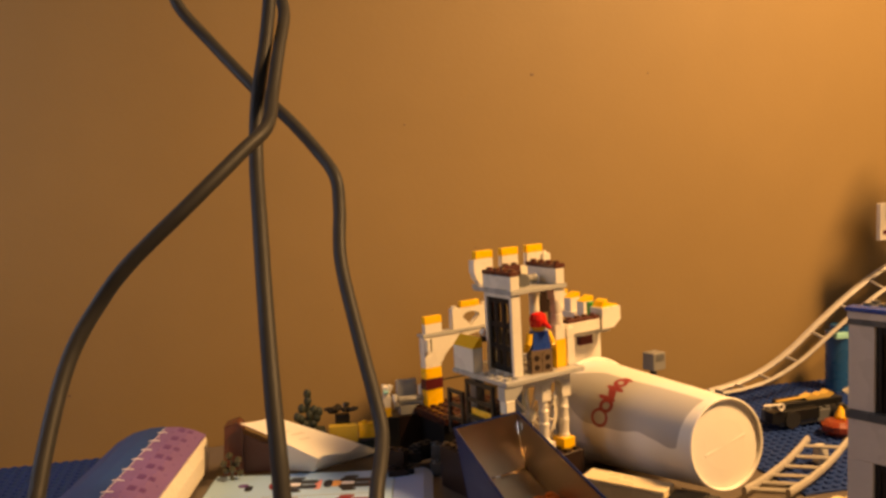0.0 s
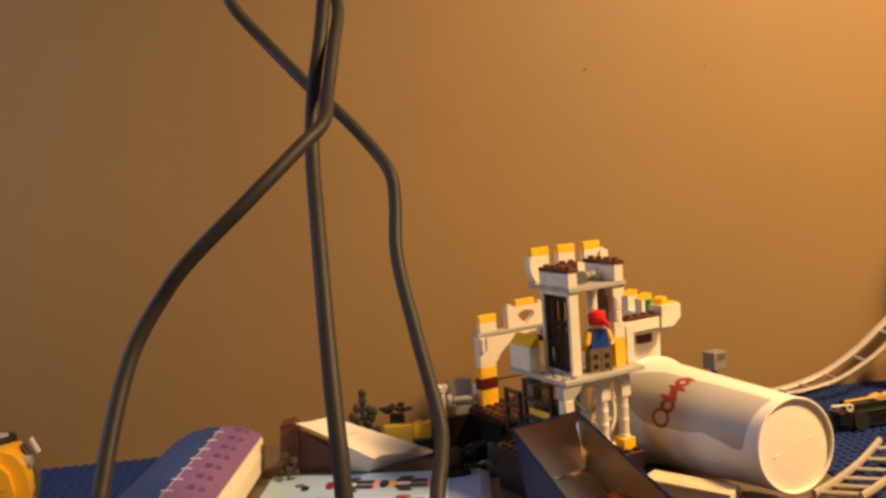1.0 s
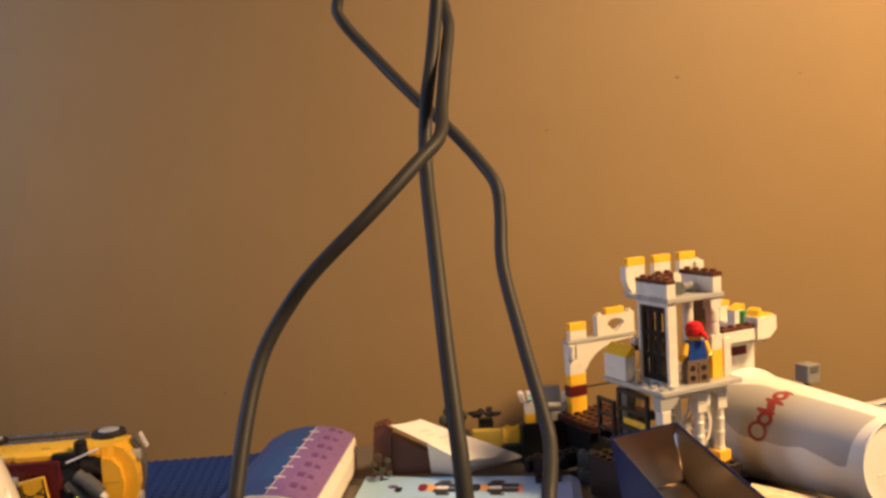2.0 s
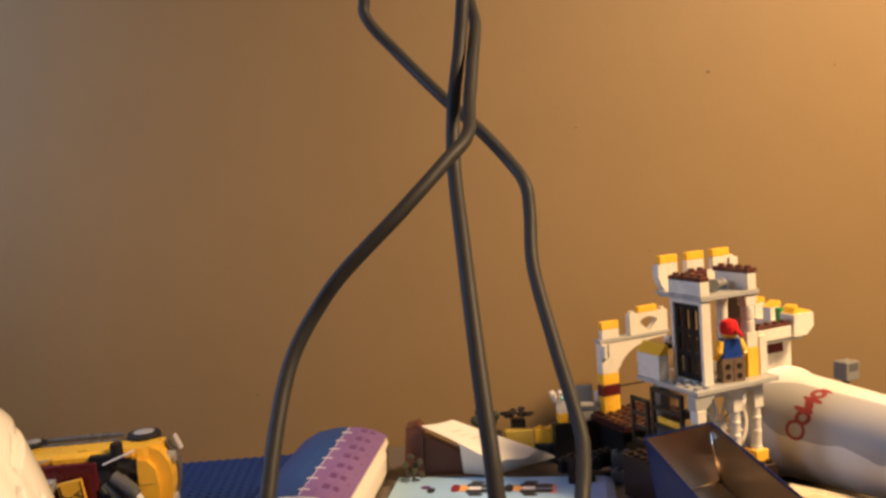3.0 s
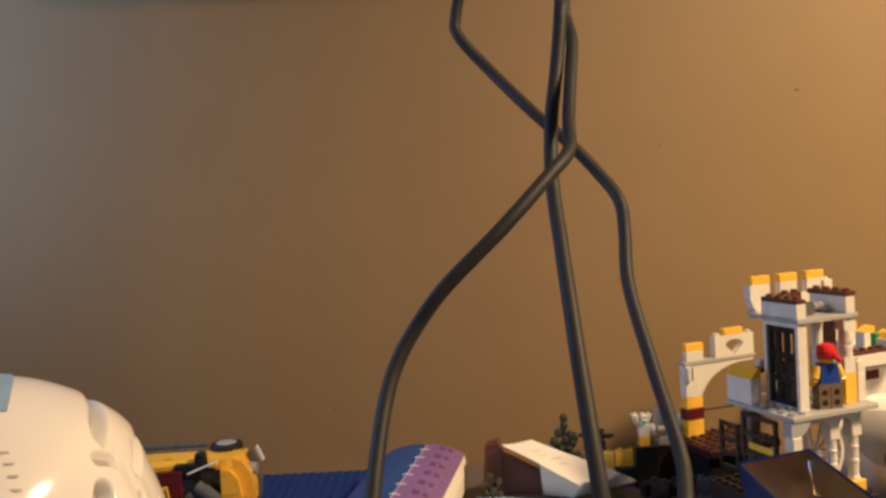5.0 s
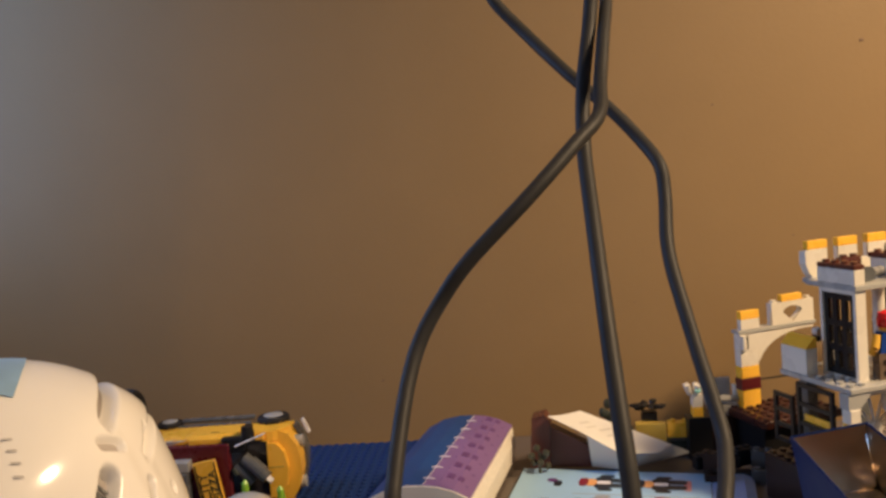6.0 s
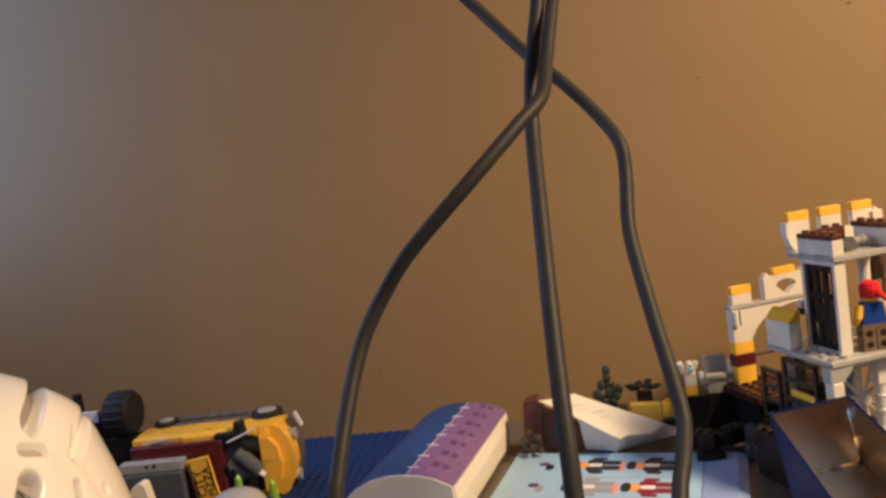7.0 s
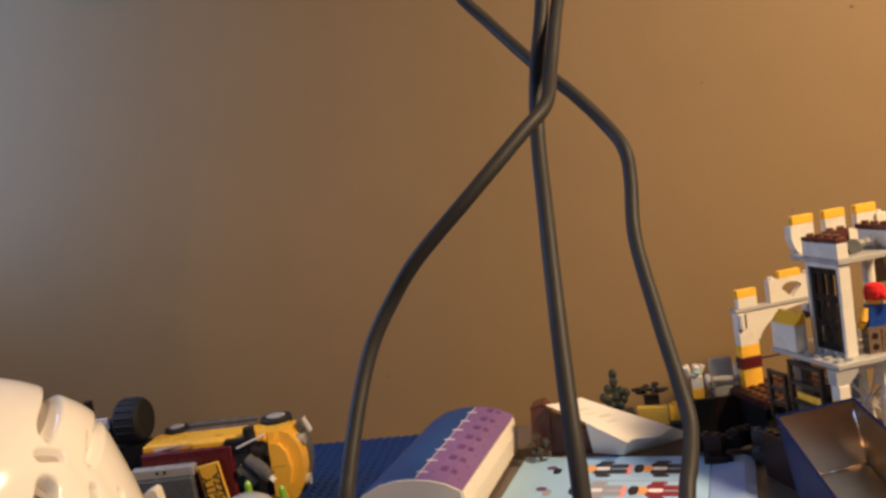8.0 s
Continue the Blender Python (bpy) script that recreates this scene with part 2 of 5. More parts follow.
# west wall with its window opening
bm = bmesh.new()
for y0, z0, y1, z1 in ((-2.0, -0.75, 0.32, 1.75), (0.56, -0.75, WALL_Y, 1.75), (0.32, -0.75, 0.56, 0.18), (0.32, 0.74, 0.56, 1.75)):
    add_box(bm, -540, y0 * 1000, z0 * 1000, -440, y1 * 1000, z1 * 1000, 0)
tagged(part("wall_west", bm, WALL, None), "tan painted wall with a window opening", "wall", kind="structure")
win = thing("window_1", pose(-0.49, 0.44, 0.46), "white framed window in the side wall", "window", kind="structure")
for y0, z0, y1, z1 in ((-119, -279, -98, 279), (98, -279, 119, 279), (-98, -279, 98, -256), (-98, 256, 98, 279), (-98, -9, 98, 9)):
    part("opening_frame", add_box(bmesh.new(), -18, y0, z0, 18, y1, z1, 2), FRAMEWHITE, win)
# south wall behind the camera, with a framed opening added for the fill light
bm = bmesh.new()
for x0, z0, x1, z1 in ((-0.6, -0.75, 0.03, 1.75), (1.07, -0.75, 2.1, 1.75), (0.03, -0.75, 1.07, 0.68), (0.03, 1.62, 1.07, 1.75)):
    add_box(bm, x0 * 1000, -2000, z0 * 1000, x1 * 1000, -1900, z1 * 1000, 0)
tagged(part("wall_south", bm, WALL, None), "tan painted wall of the room with an opening added for fill light", "wall", kind="structure")
win = thing("fill_opening", pose(0.55, -1.95, 1.15), "unseen white frame added around the fill light's opening", "window", kind="structure")
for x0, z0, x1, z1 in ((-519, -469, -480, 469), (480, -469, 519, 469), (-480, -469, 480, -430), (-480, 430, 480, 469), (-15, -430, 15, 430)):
    part("opening_frame", add_box(bmesh.new(), x0, -18, z0, x1, 18, z1, 2), FRAMEWHITE, win)
# thin dark board, unseen, added just above view to cast the soft wall shadow
shelf = thing("shadow_board", Matrix.Identity(4), "thin dark unseen board added to cast a shadow on the wall", "shelf")
part("board", add_box(bmesh.new(), -130, WALL_Y * 1000 - 38, 460, 140, WALL_Y * 1000 - 0.5, 476, 1.5), WOODDARK, shelf)
# small dents and specks in the wall paint
speck_spots = [(0.4609, 0.326, 2.6), (0.5814, 0.3266, 1.6), (0.336, 0.2813, 1.6), (0.034, 0.057, 1.8), (0.262, 0.115, 1.0), (0.40, 0.165, 1.3)]
for x, z, r in speck_spots:
    bm = lathe(bmesh.new(), [(r * 0.55, 0), (r * 0.5, -0.3), (r * 0.2, -0.4)], (0, 0, 0), 9, "y")
    for v in bm.verts:
        v.co.x *= 1.5
        v.co += Vector((x, WALL_Y, z))
    tagged(part("wall_speck", bm, SPECK, None), "small dark speck stuck on the tan wall", "speck", group="specks on the wall", kind="structure")
# the desk
desk = thing("desk", Matrix.Identity(4), "grey laminate desk pushed against the wall", "desk")
part("desk_top", add_box(bmesh.new(), -436, -320, -30, 1700, WALL_Y * 1000 - 2, 0, 1.5), DESK, desk)
for x in (-420, 1640):
    for y in (-280, 560):
        part("leg", add_box(bmesh.new(), x, y, -750, x + 45, y + 45, -30, 1), DESK, desk)


# ---- the toy fort tower ----
TURN = Matrix.Rotation(radians(-1.13), 4, "Y") @ Matrix.Rotation(radians(19.26), 4, "Z")
FORT = Matrix.Translation((0.3629, 0.3992, 0.0928)) @ TURN


def fort_tower():
    f = thing("toy_fort_tower", FORT, "white toy brick fort tower with yellow battlements on a grey platform", "toy fort")
    # platform and what carries it
    bm = add_box(bmesh.new(), -14, -9, -3.2, 57, 57, 0)
    add_studs(bm, -13.5, -8, 2.5, 28, 0)
    add_studs(bm, 41, 14, 57, 38, 0)
    part("platform", bm, GREY, f, "light grey studded platform plate")
    part("corner_bracket", add_prism(bmesh.new(), [(-15, -3.3), (2, -3.3), (-2, -9), (-7, -13), (-15, -13)], "y", -8, 0), GREY, f)
    brick(f, WHITE, -14.5, -8.5, -22, -7, -1, -13, name="pillar")
    brick(f, YELLOW, -14.5, -8.5, -32, -7, -1, -22.1, name="pillar")
    brick(f, WHITE, -14.5, -8.5, -60, -7, -1, -32.1, name="pillar")
    # lintel with a wide and a narrow opening, carried by two ringed columns
    def arch_half(u0, u1, drop):
        n = 8
        return [(u0, -8.4)] + [(u0 + (u1 - u0) * (1 - math.cos(math.pi / 2 * k / n)), -8.4 - drop * (1 - math.sin(math.pi / 2 * k / n))) for k in range(n + 1)] + [(u1, -8.4)]
    part("lintel", add_box(bmesh.new(), -6, -1, -8.3, 50, 7, -3.3), WHITE, f)
    for u0, u1, drop in ((31, 36.2, 7), (41.5, 36.4, 7), (23, 17, 6)):
        part("spandrel", add_prism(bmesh.new(), arch_half(u0, u1, drop)[:-1] + [(u1, -8.45)], "y", -0.5, 6.5), WHITE, f)
    for x, base in ((27, WHITE), (45.5, YELLOW)):
        brick(f, WHITE, x - 4.2, -1.2, -22, x + 4.2, 7, -8.4, name="capital")
        col = lathe(bmesh.new(), [(3.9, -52), (3.9, -50), (3.5, -49.5), (3.5, -41), (3.9, -40.5), (3.9, -38.5), (3.5, -38), (3.5, -31), (3.9, -30.5), (3.9, -29), (3.5, -28.5), (3.5, -22)], (x, 3, 0), 16)
        part("column", col, WHITE, f)
        brick(f, base, x - 6, -3, -60, x + 5, 9, -52, name="column_foot")
    for x, y in ((4, 52), (46, 52)):
        brick(f, DKGREY, x - 4, y - 4, -60, x + 4, y + 4, -3.3, name="pillar")
    brick(f, DKBROWN, -22, -10, -91.5, 52, 68, -60.1, studs=True, name="rock_base", label="dark brown studded base")
    # spoked wheel standing under the arch
    wheel = part("spoked_wheel", lathe(bmesh.new(), [(21.6, -1.8), (24.3, -1.8), (24.3, 1.8), (21.6, 1.8)], (24, 15, -35.4), 36, "y", True), WHITE, f, "white spoked toy wheel")
    part("hub", lathe(bmesh.new(), [(0.5, -2.4), (4, -2.4), (4, 2.4), (0.5, 2.4)], (24, 15, -35.4), 12, "y"), WHITE, wheel)
    for k in range(12):
        a = math.pi * k / 6 + 0.2
        rod(wheel, WHITE, (24 + 3 * math.cos(a), 15, -35.4 + 3 * math.sin(a)), (24 + 22 * math.cos(a), 15, -35.4 + 22 * math.sin(a)), 1.0, 1.0, name="spoke", seg=6)
    # black railings below the platform's side
    for y0, y1, z0, z1 in ((6, 40, -46, -5), (44, 64, -50, -16)):
        bm = add_box(bmesh.new(), -15.5, y0, z0, -13, y0 + 3, z1, 0.2)
        rail = part("railing", bm, BLACK, f, "black lattice railing")
        part("stile", add_box(bmesh.new(), -15.5, y1 - 3, z0, -13, y1, z1, 0.2), BLACK, rail)
        for k in range(4):
            z = z0 + (z1 - z0 - 3) * k / 3
            part("bar", add_box(bmesh.new(), -15.3, y0 + 3, z, -13.2, y1 - 3, z + 3, 0.2), BLACK, rail)
    brick(f, YELLOW, -13, 12, -31, -11.5, 36, -26, name="tile")
    # door frame with its lattice door
    bm = add_box(bmesh.new(), 0, 0, 0, 8, 2.6, 57.6)
    add_box(bm, 0, 29.4, 0, 8, 32, 57.6)
    add_box(bm, 0, 2.6, 54.8, 8, 29.4, 57.6)
    add_box(bm, 0, 2.6, 0, 8, 29.4, 1.8)
    frame_part = part("door_frame", bm, WHITE, f)
    bm = bmesh.new()
    for k in range(4):
        y = 2.8 + k * 7.83
        add_box(bm, 1.6, y, 1.9, 4.2, y + (3.6 if k in (0, 3) else 4.2), 54.6, 0.2)
    for z in (1.9, 17, 33, 50.4):
        add_box(bm, 1.8, 6.0, z, 4.0, 26.2, z + 4.2, 0.2)
    part("lattice_door", bm, BLACK, frame_part, "black lattice door")
    # posts and columns of the room
    brick(f, YELLOW, 38.5, 0, 0, 48, 8, 20.4, name="post")
    brick(f, TAN, 36, 8.1, 0, 46, 14, 24, name="post")
    brick(f, WHITE, 38.5, 0, 20.5, 48, 8, 31, studs=True, name="post")
    part("column", lathe(bmesh.new(), [(4.4, 31), (4.4, 38.4), (4.0, 38.8), (4.0, 40.4), (4.5, 40.8), (4.5, 48.2), (4.1, 48.6), (4.1, 49.5)], (43.5, 4, 0), 16), WHITE, f)
    part("column", lathe(bmesh.new(), [(4.1, 0.1), (4.1, 10), (3.7, 10.5), (3.7, 28), (4.1, 28.5), (4.1, 31), (3.8, 31.5), (3.8, 47), (4.2, 50), (6.4, 57.5)], (44.3, 30, 0), 16), WHITE, f)
    part("post", add_prism(bmesh.new(), [(38.5, 57.5), (49, 57.5), (48, 49.5), (39.2, 49.5)], "y", 0, 8), WHITE, f)
    brick(f, DKBROWN, 47.6, 26, 36, 58, 28, 57.5, name="banner")
    brick(f, plastic("light brown toy plastic", (0.24, 0.11, 0.055)), 49, 34, 0.1, 57, 42, 32, studs=True, name="wall_brick")
    # dark brick added to darken the room behind the door's lower half
    brick(f, DKBROWN, 11, 24, 0.1, 27, 34, 26, studs=True, name="dark_brick")
    brick(f, WHITE, 49.8, 0.5, 0.1, 56.6, 13, 19, name="wall_brick")
    brick(f, WHITE, 49.8, 0.5, 19.1, 56.6, 8.5, 27.5, studs=True, name="wall_brick")
    # back corner bricks beside the door
    brick(f, WHITE, -13, 31, 0.1, -4.5, 56, 17.6, name="wall_brick")
    part("slope_brick", add_prism(bmesh.new(), [(-13, 17.7), (-4.5, 17.7), (-4.5, 24.6), (-6.5, 24.6)], "y", 31, 56), YELLOW, f)
    brick(f, DKBROWN, 8.2, 46, 17.3, 12, 51, 22, name="knob")
    rod(f, WHITE, (10, 45, 24), (10, 50, 24), 3.0, name="knob")
    # upper floor
    bm = add_box(bmesh.new(), -0.8, -1.5, 57.6, 50, 44, 60.8)
    add_box(bm, 5, 44, 57.6, 74, 54, 60.8)
    part("upper_platform", bm, GREY, f)
    brick(f, WHITE, 0, 0, 60.9, 8, 33, 70.4, name="parapet")
    brick(f, BROWN, 0, 0, 70.5, 8, 33, 73.5, studs=True, name="plate")
    brick(f, WHITE, 40, -1, 60.9, 48, 31, 72, name="parapet")
    brick(f, BROWN, 39.8, -1.2, 72.1, 49.2, 33, 75.4, studs=True, name="plate")
    brick(f, BROWN, 22, 36, 60.9, 38, 42, 73, studs=True, name="plate")
    cannon = part("cannon_barrel", lathe(bmesh.new(), [(1.0, -2), (2.6, -1), (3.6, 1), (3.6, 8), (3.2, 9), (2.8, 20), (3.5, 21.5), (3.5, 24), (2.0, 24)], (11, 16, 65), 16, "x"), MIDGREY, f, "grey toy cannon barrel", smooth=False)
    for y in (9.6, 22.4):
        part("cannon_wheel", lathe(bmesh.new(), [(0.5, -1.2), (4.6, -1.2), (4.6, 1.2), (0.5, 1.2)], (19, y, 65.5), 16, "y"), DKGREY, cannon)
    part("carriage", add_box(bmesh.new(), 13, 11.2, 60.9, 26, 20.8, 63.0), DKGREY, cannon)
    brick(f, WHITE, 9.1, 46, 60.9, 72, 51.5, 70.3, name="parapet")
    part("parapet", add_prism(bmesh.new(), [(9, 60.9), (7, 60.9), (4, 65), (2.0, 70.5), (2.0, 79), (6, 79), (6, 70.4), (9, 70.4)], "y", 45.5, 52), WHITE, f)
    for k in range(3):
        x = 4.2 + k * 24
        brick(f, WHITE, x, 46, 70.4, x + 15.6, 50.5, 79.6, name="merlon")
        brick(f, YELLOW, x - 0.1, 45.9, 79.7, x + 15.7, 50.6, 85.4, name="merlon_cap", label="yellow cap tile")
    brick(f, WHITE, 66.2, 44, 70.4, 74, 52, 78, studs=True, name="parapet")
    return f


fort_tower()


def battlement():
    """The low bastion that stands behind the cup."""
    b = thing("toy_bastion", FORT @ Matrix.Translation((0.073, 0.030, 0)), "white toy brick bastion with yellow topped merlons", "toy fort")
    part("plate", add_box(bmesh.new(), 2, 2, 10.7, 50, 40, 13.8), GREY, b)
    brick(b, WHITE, 4, 0, 13.9, 37.4, 8, 22.6, name="wall_brick")
    brick(b, BROWN, 4, 0.2, 22.7, 37, 8, 25.4, studs=True, name="plate")
    part("end_block", add_prism(bmesh.new(), [(37.5, 13.9), (50, 13.9), (57.5, 20), (57.5, 30.5), (38, 30.5), (38, 22.6), (37.5, 22.6)], "y", -2, 12), WHITE, b)
    part("cap", add_prism(bmesh.new(), [(40, 30.6), (57.5, 30.6), (57.5, 31.6), (43, 34.8)], "y", 1, 12), YELLOW, b)
    # side wall running back, with a row of slope-capped merlons
    for v in (22, 46, 70, 94):
        u = 55 + 0.27 * (v - 20)
        brick(b, WHITE, u - 1, v - 7, 10, u + 11.5, v + 16.8, 15.5, name="wall_brick")
        brick(b, WHITE, u, v, 15.6, u + 11, v + 9, 27.6, name="merlon")
        part("merlon_cap", add_prism(bmesh.new(), [(u - 0.2, 27.7), (u + 11.2, 27.7), (u + 11.2, 32), (u + 8.5, 32)], "y", v - 0.1, v + 9.1), YELLOW, b)
    brick(b, BROWN, 15.2, 31, 13.9, 19.8, 38, 28, name="wall_brick")
    brick(b, BRIGHTGREEN, 44, 18, 22, 49, 23, 32.5, name="leaf_piece", label="bright green leaf piece")
    brick(b, DKRED, 26, 12, 0.5, 40, 15.9, 10.6, name="wall_brick")
    brick(b, WHITE, 22, 16, -91.5, 52, 26, 10.6, name="pillar")


battlement()


def gatehouse():
    g = thing("toy_gate_wall", FORT @ Matrix.Translation((0.0142, 0.142, -0.0537)), "white and yellow toy brick gate wall with an arch", "toy fort")
    brick(g, YELLOW, 0, 0, 0, 16, 8, 14.4, name="brick")
    brick(g, DKRED, -1, -0.6, 14.5, 16.4, 8, 23.6, name="brick")
    brick(g, YELLOW, 0, 0, 23.7, 16, 8, 33, name="brick")
    brick(g, WHITE, 0, 0, 33.1, 16, 8, 44.4, name="brick")
    arc = [(16, 36)] + [(60 - 44 * math.cos(a), 30 + 27 * math.sin(a)) for a in (math.pi / 2 * k / 12 for k in range(2, 13))]
    part("arch", add_prism(bmesh.new(), [(0, 44.5), (15.9, 44.5)] + arc + [(68, 57), (68, 59.4), (0, 59.4)], "y", 0, 8), WHITE, g)
    rod(g, WHITE, (2.5, -0.8, 47), (2.5, -0.8, 58), 2.2, name="hinge_pin")
    rod(g, DKGREY, (6.6, -0.4, 47), (6.6, -0.4, 58), 0.5, name="hinge_gap", seg=6)
    part("plate", add_box(bmesh.new(), -1.5, -1, 59.5, 70, 9, 62.4), GREY, g)
    brick(g, WHITE, 1.6, 0, 62.5, 18.5, 5, 70.4, name="merlon")
    brick(g, YELLOW, 1.5, -0.1, 70.5, 18.6, 5, 77, name="merlon_cap")
    hole = [(49.5 + 8.8 * math.cos(a), 71.6 + 4.6 * math.sin(a)) for a in (math.pi * k / 12 for k in range(13))]
    for outline in ([(49.5, 80), (30, 80), (30, 62.5), (49.5, 62.5), (49.5, 63.5)] + hole[:5:-1], [(49.5, 62.5), (69, 62.5), (69, 80), (49.5, 80)] + hole[6::-1] + [(49.5, 63.5)]):
        part("window_brick", add_prism(bmesh.new(), outline, "y", 0, 6), WHITE, g)
    for x in (33.5, 65):
        rod(g, WHITE, (x, 3, 79.9), (x, 3, 82.1), 2.4, name="stud")
    brick(g, YELLOW, 40, 0.5, 80.1, 59, 5.5, 85.4, name="merlon_cap")
    rod(g, BLACK, (16, 4, 20), (60, 4, 19), 0.7, name="axle", seg=6)
    # brown plate and black bricks under it
    part("footing", add_studs(add_box(bmesh.new(), -8, -38, -6, 60, 12, -0.2), -8, -38, 60, 12, -0.2), plastic("deep brown toy plastic", (0.048, 0.017, 0.013)), g, "deep brown studded plate")
    brick(g, BLACK, -4, -30, -38.6, 56, 10, -6.1, name="brick")
    return g


gatehouse()


def toy_figure():
    """A plain toy figure in one mesh, seen from behind."""
    bm = bmesh.new()

    def chunk(slot, f, *a, **k):
        before = set(bm.faces)
        f(bm, *a, **k)
        for face in bm.faces:
            if face not in before:
                face.material_index = slot
    for x in (-7.8, 0.3):
        chunk(0, add_box, x, -4, 0, x + 7.5, 4, 14, bevel=0)
        for z in (4, 10.5):
            chunk(4, add_cyl, (x + 3.75, -4.15, z), (x + 3.75, -3.8, z), 2.0, 2.0, 10)
    chunk(0, add_box, -7.8, -4, 14.05, 7.8, 4, 16, bevel=0)
    chunk(1, add_prism, [(-6.9, 16), (6.9, 16), (5.2, 28.5), (-5.2, 28.5)], "y", -3.9, 3.9)
    for s in (-1, 1):
        chunk(2, add_cyl, (s * 6.4, -0.5, 27), (s * 9.0, -1.8, 19.5), 2.7, 2.4, 10)
        chunk(2, add_cyl, (s * 9.0, -1.8, 19.5), (s * 9.0, 2.5, 15.5), 2.2, 2.2, 10)
    chunk(2, lathe, [(2.6, 28), (4.8, 29.6), (5.1, 31), (5.1, 36), (4.6, 37.4), (2.4, 38)], seg=14)
    chunk(3, lathe, [(5.3, 31.4), (5.9, 32.6), (6.1, 36.5), (4.9, 40.0), (1.5, 41.4)], seg=14)
    chunk(3, add_cyl, (1.5, -5, 35), (5.5, -7.5, 30.5), 2.4, 1.2, 8)
    ob = part("toy_figure", bm, [plastic("dark tan figure legs", (0.17, 0.12, 0.08)), BLUE, SKIN, RED, DKBROWN], None)
    ob.matrix_world = FORT @ Matrix.Translation((0.0236, 0.0008, 0.0)) @ Matrix.Rotation(radians(-13), 4, "Z") @ Matrix.Scale(1.04, 4)
    tagged(ob, "small toy figure with red headscarf standing in the fort tower", "toy figure")


toy_figure()


# ---- the paper cup lying on its side ----
def paper_cup():
    base, az, el, length, r0, r1 = Vector((0.4831, 0.3274, 0.0540)), 10.6, -5.1, 149.5, 29.9, 40.5
    m = Matrix.Translation(base) @ Matrix.Rotation(radians(az), 4, "Z") @ Matrix.Rotation(radians(el), 4, "X") @ Matrix.Rotation(radians(-90), 4, "X")
    # own axes: z from the base to the mouth, x to the side, y downward
    c = thing("paper_cup", m, "white paper drink cup with grey print lying on its side", "cup")
    seg, rows = 96, 60

    def step(x, p, q):
        t = min(1.0, max(0.0, (x - p) / (q - p)))
        return t * t * (3 - 2 * t)

    def wave(s):
        """The angles between which the grey print lies, along the cup."""
        low = 183.5 + 24 * step(s, 0.70, 1.0) + 4.5 * math.exp(-((s - 0.335) / 0.07) ** 2) - 5.5 * math.exp(-((s - 0.13) / 0.06) ** 2) + 62 * (1 - step(s, 0.052, 0.088))
        return low, 251.5 - 17 * step(s, 0.72, 1.0) + 1.5 * math.sin(7 * s)

    def at(a, s, out=0.0):
        r = r0 + (r1 - r0) * s + out
        return Vector((r * math.cos(a), r * math.sin(a), s * length)) * MM
    bm = bmesh.new()
    grid = [[bm.verts.new(at(2 * math.pi * j / seg, i / rows)) for j in range(seg)] for i in range(rows + 1)]
    inner = [[bm.verts.new(at(2 * math.pi * j / seg, s, -0.7)) for j in range(seg)] for s in (1.0, 0.06)]
    for i in range(rows):
        for j in range(seg):
            bm.faces.new((grid[i][j], grid[i][(j + 1) % seg], grid[i + 1][(j + 1) % seg], grid[i + 1][j]))
    for j in range(seg):
        k = (j + 1) % seg
        bm.faces.new((grid[rows][j], grid[rows][k], inner[0][k], inner[0][j]))
        bm.faces.new((inner[0][j], inner[0][k], inner[1][k], inner[1][j]))
    bmesh.ops.recalc_face_normals(bm, faces=bm.faces)
    part("wall", bm, CUPWHITE, c, smooth=True)
    part("mouth_roll", lathe(bmesh.new(), [(r1 - 0.6, length - 1.5), (r1 + 1.2, length - 2.2), (r1 + 2.2, length), (r1 + 1.2, length + 2), (r1 - 0.6, length + 1)], seg=64, ring_shape=True), CUPWHITE, c, smooth=True)
    # base: folded skirt and a recessed disc with its seam
    part("skirt", lathe(bmesh.new(), [(r0 - 1.3, 4.0), (r0 - 1.1, 0.3), (r0 - 0.6, -0.4), (r0 + 0.4, -0.3), (r0 + 0.6, 0.6), (r0 + 0.2, 2)], seg=72, ring_shape=True), CUPWHITE, c, smooth=True)
    part("base_disc", lathe(bmesh.new(), [(r0 - 1.2, 4.2), (r0 - 1.2, 2.4), (r0 * 0.55, 1.9), (0.5, 1.7)], seg=64), CUPWHITE, c)
    seam = tube(bmesh.new(), [Vector((x, 0.001 - 0.27 * x, 2.0 * MM)) for x in (-0.017, -0.008, 0.004, 0.017)], 0.0011, 8, 0.3)
    part("seam", seam, CUPWHITE, c)
    # grey printed band, a thin skin on the wall
    bm = bmesh.new()
    prev = None
    n, m_rows = 26, 90
    for i in range(m_rows + 1):
        s = 0.055 + 0.925 * (i / m_rows) ** 1.3
        a0, a1 = (math.radians(v) for v in wave(s))
        row = [bm.verts.new(at(a0 + (a1 - a0) * j / n, s, 0.12)) for j in range(n + 1)]
        if prev:
            for j in range(n):
                bm.faces.new((prev[j], prev[j + 1], row[j + 1], row[j]))
        prev = row
    bmesh.ops.recalc_face_normals(bm, faces=bm.faces)
    part("grey_print", bm, CUPGREY, c, "silver grey printed band", smooth=True)
    # red mark: plain rounded shapes in a row round the cup
    def mark(s, a, w, h, lean, hole):
        bm = bmesh.new()
        n = 24
        rim = [(math.cos(t), math.sin(t)) for t in (2 * math.pi * k / n for k in range(n))]

        def spot(x, y):
            return bm.verts.new(at(a + h * y / 36.0, s + (w * x + lean * y) / length, 0.26))
        if hole:
            for k in range(n):
                (x0, y0), (x1, y1) = rim[k], rim[(k + 1) % n]
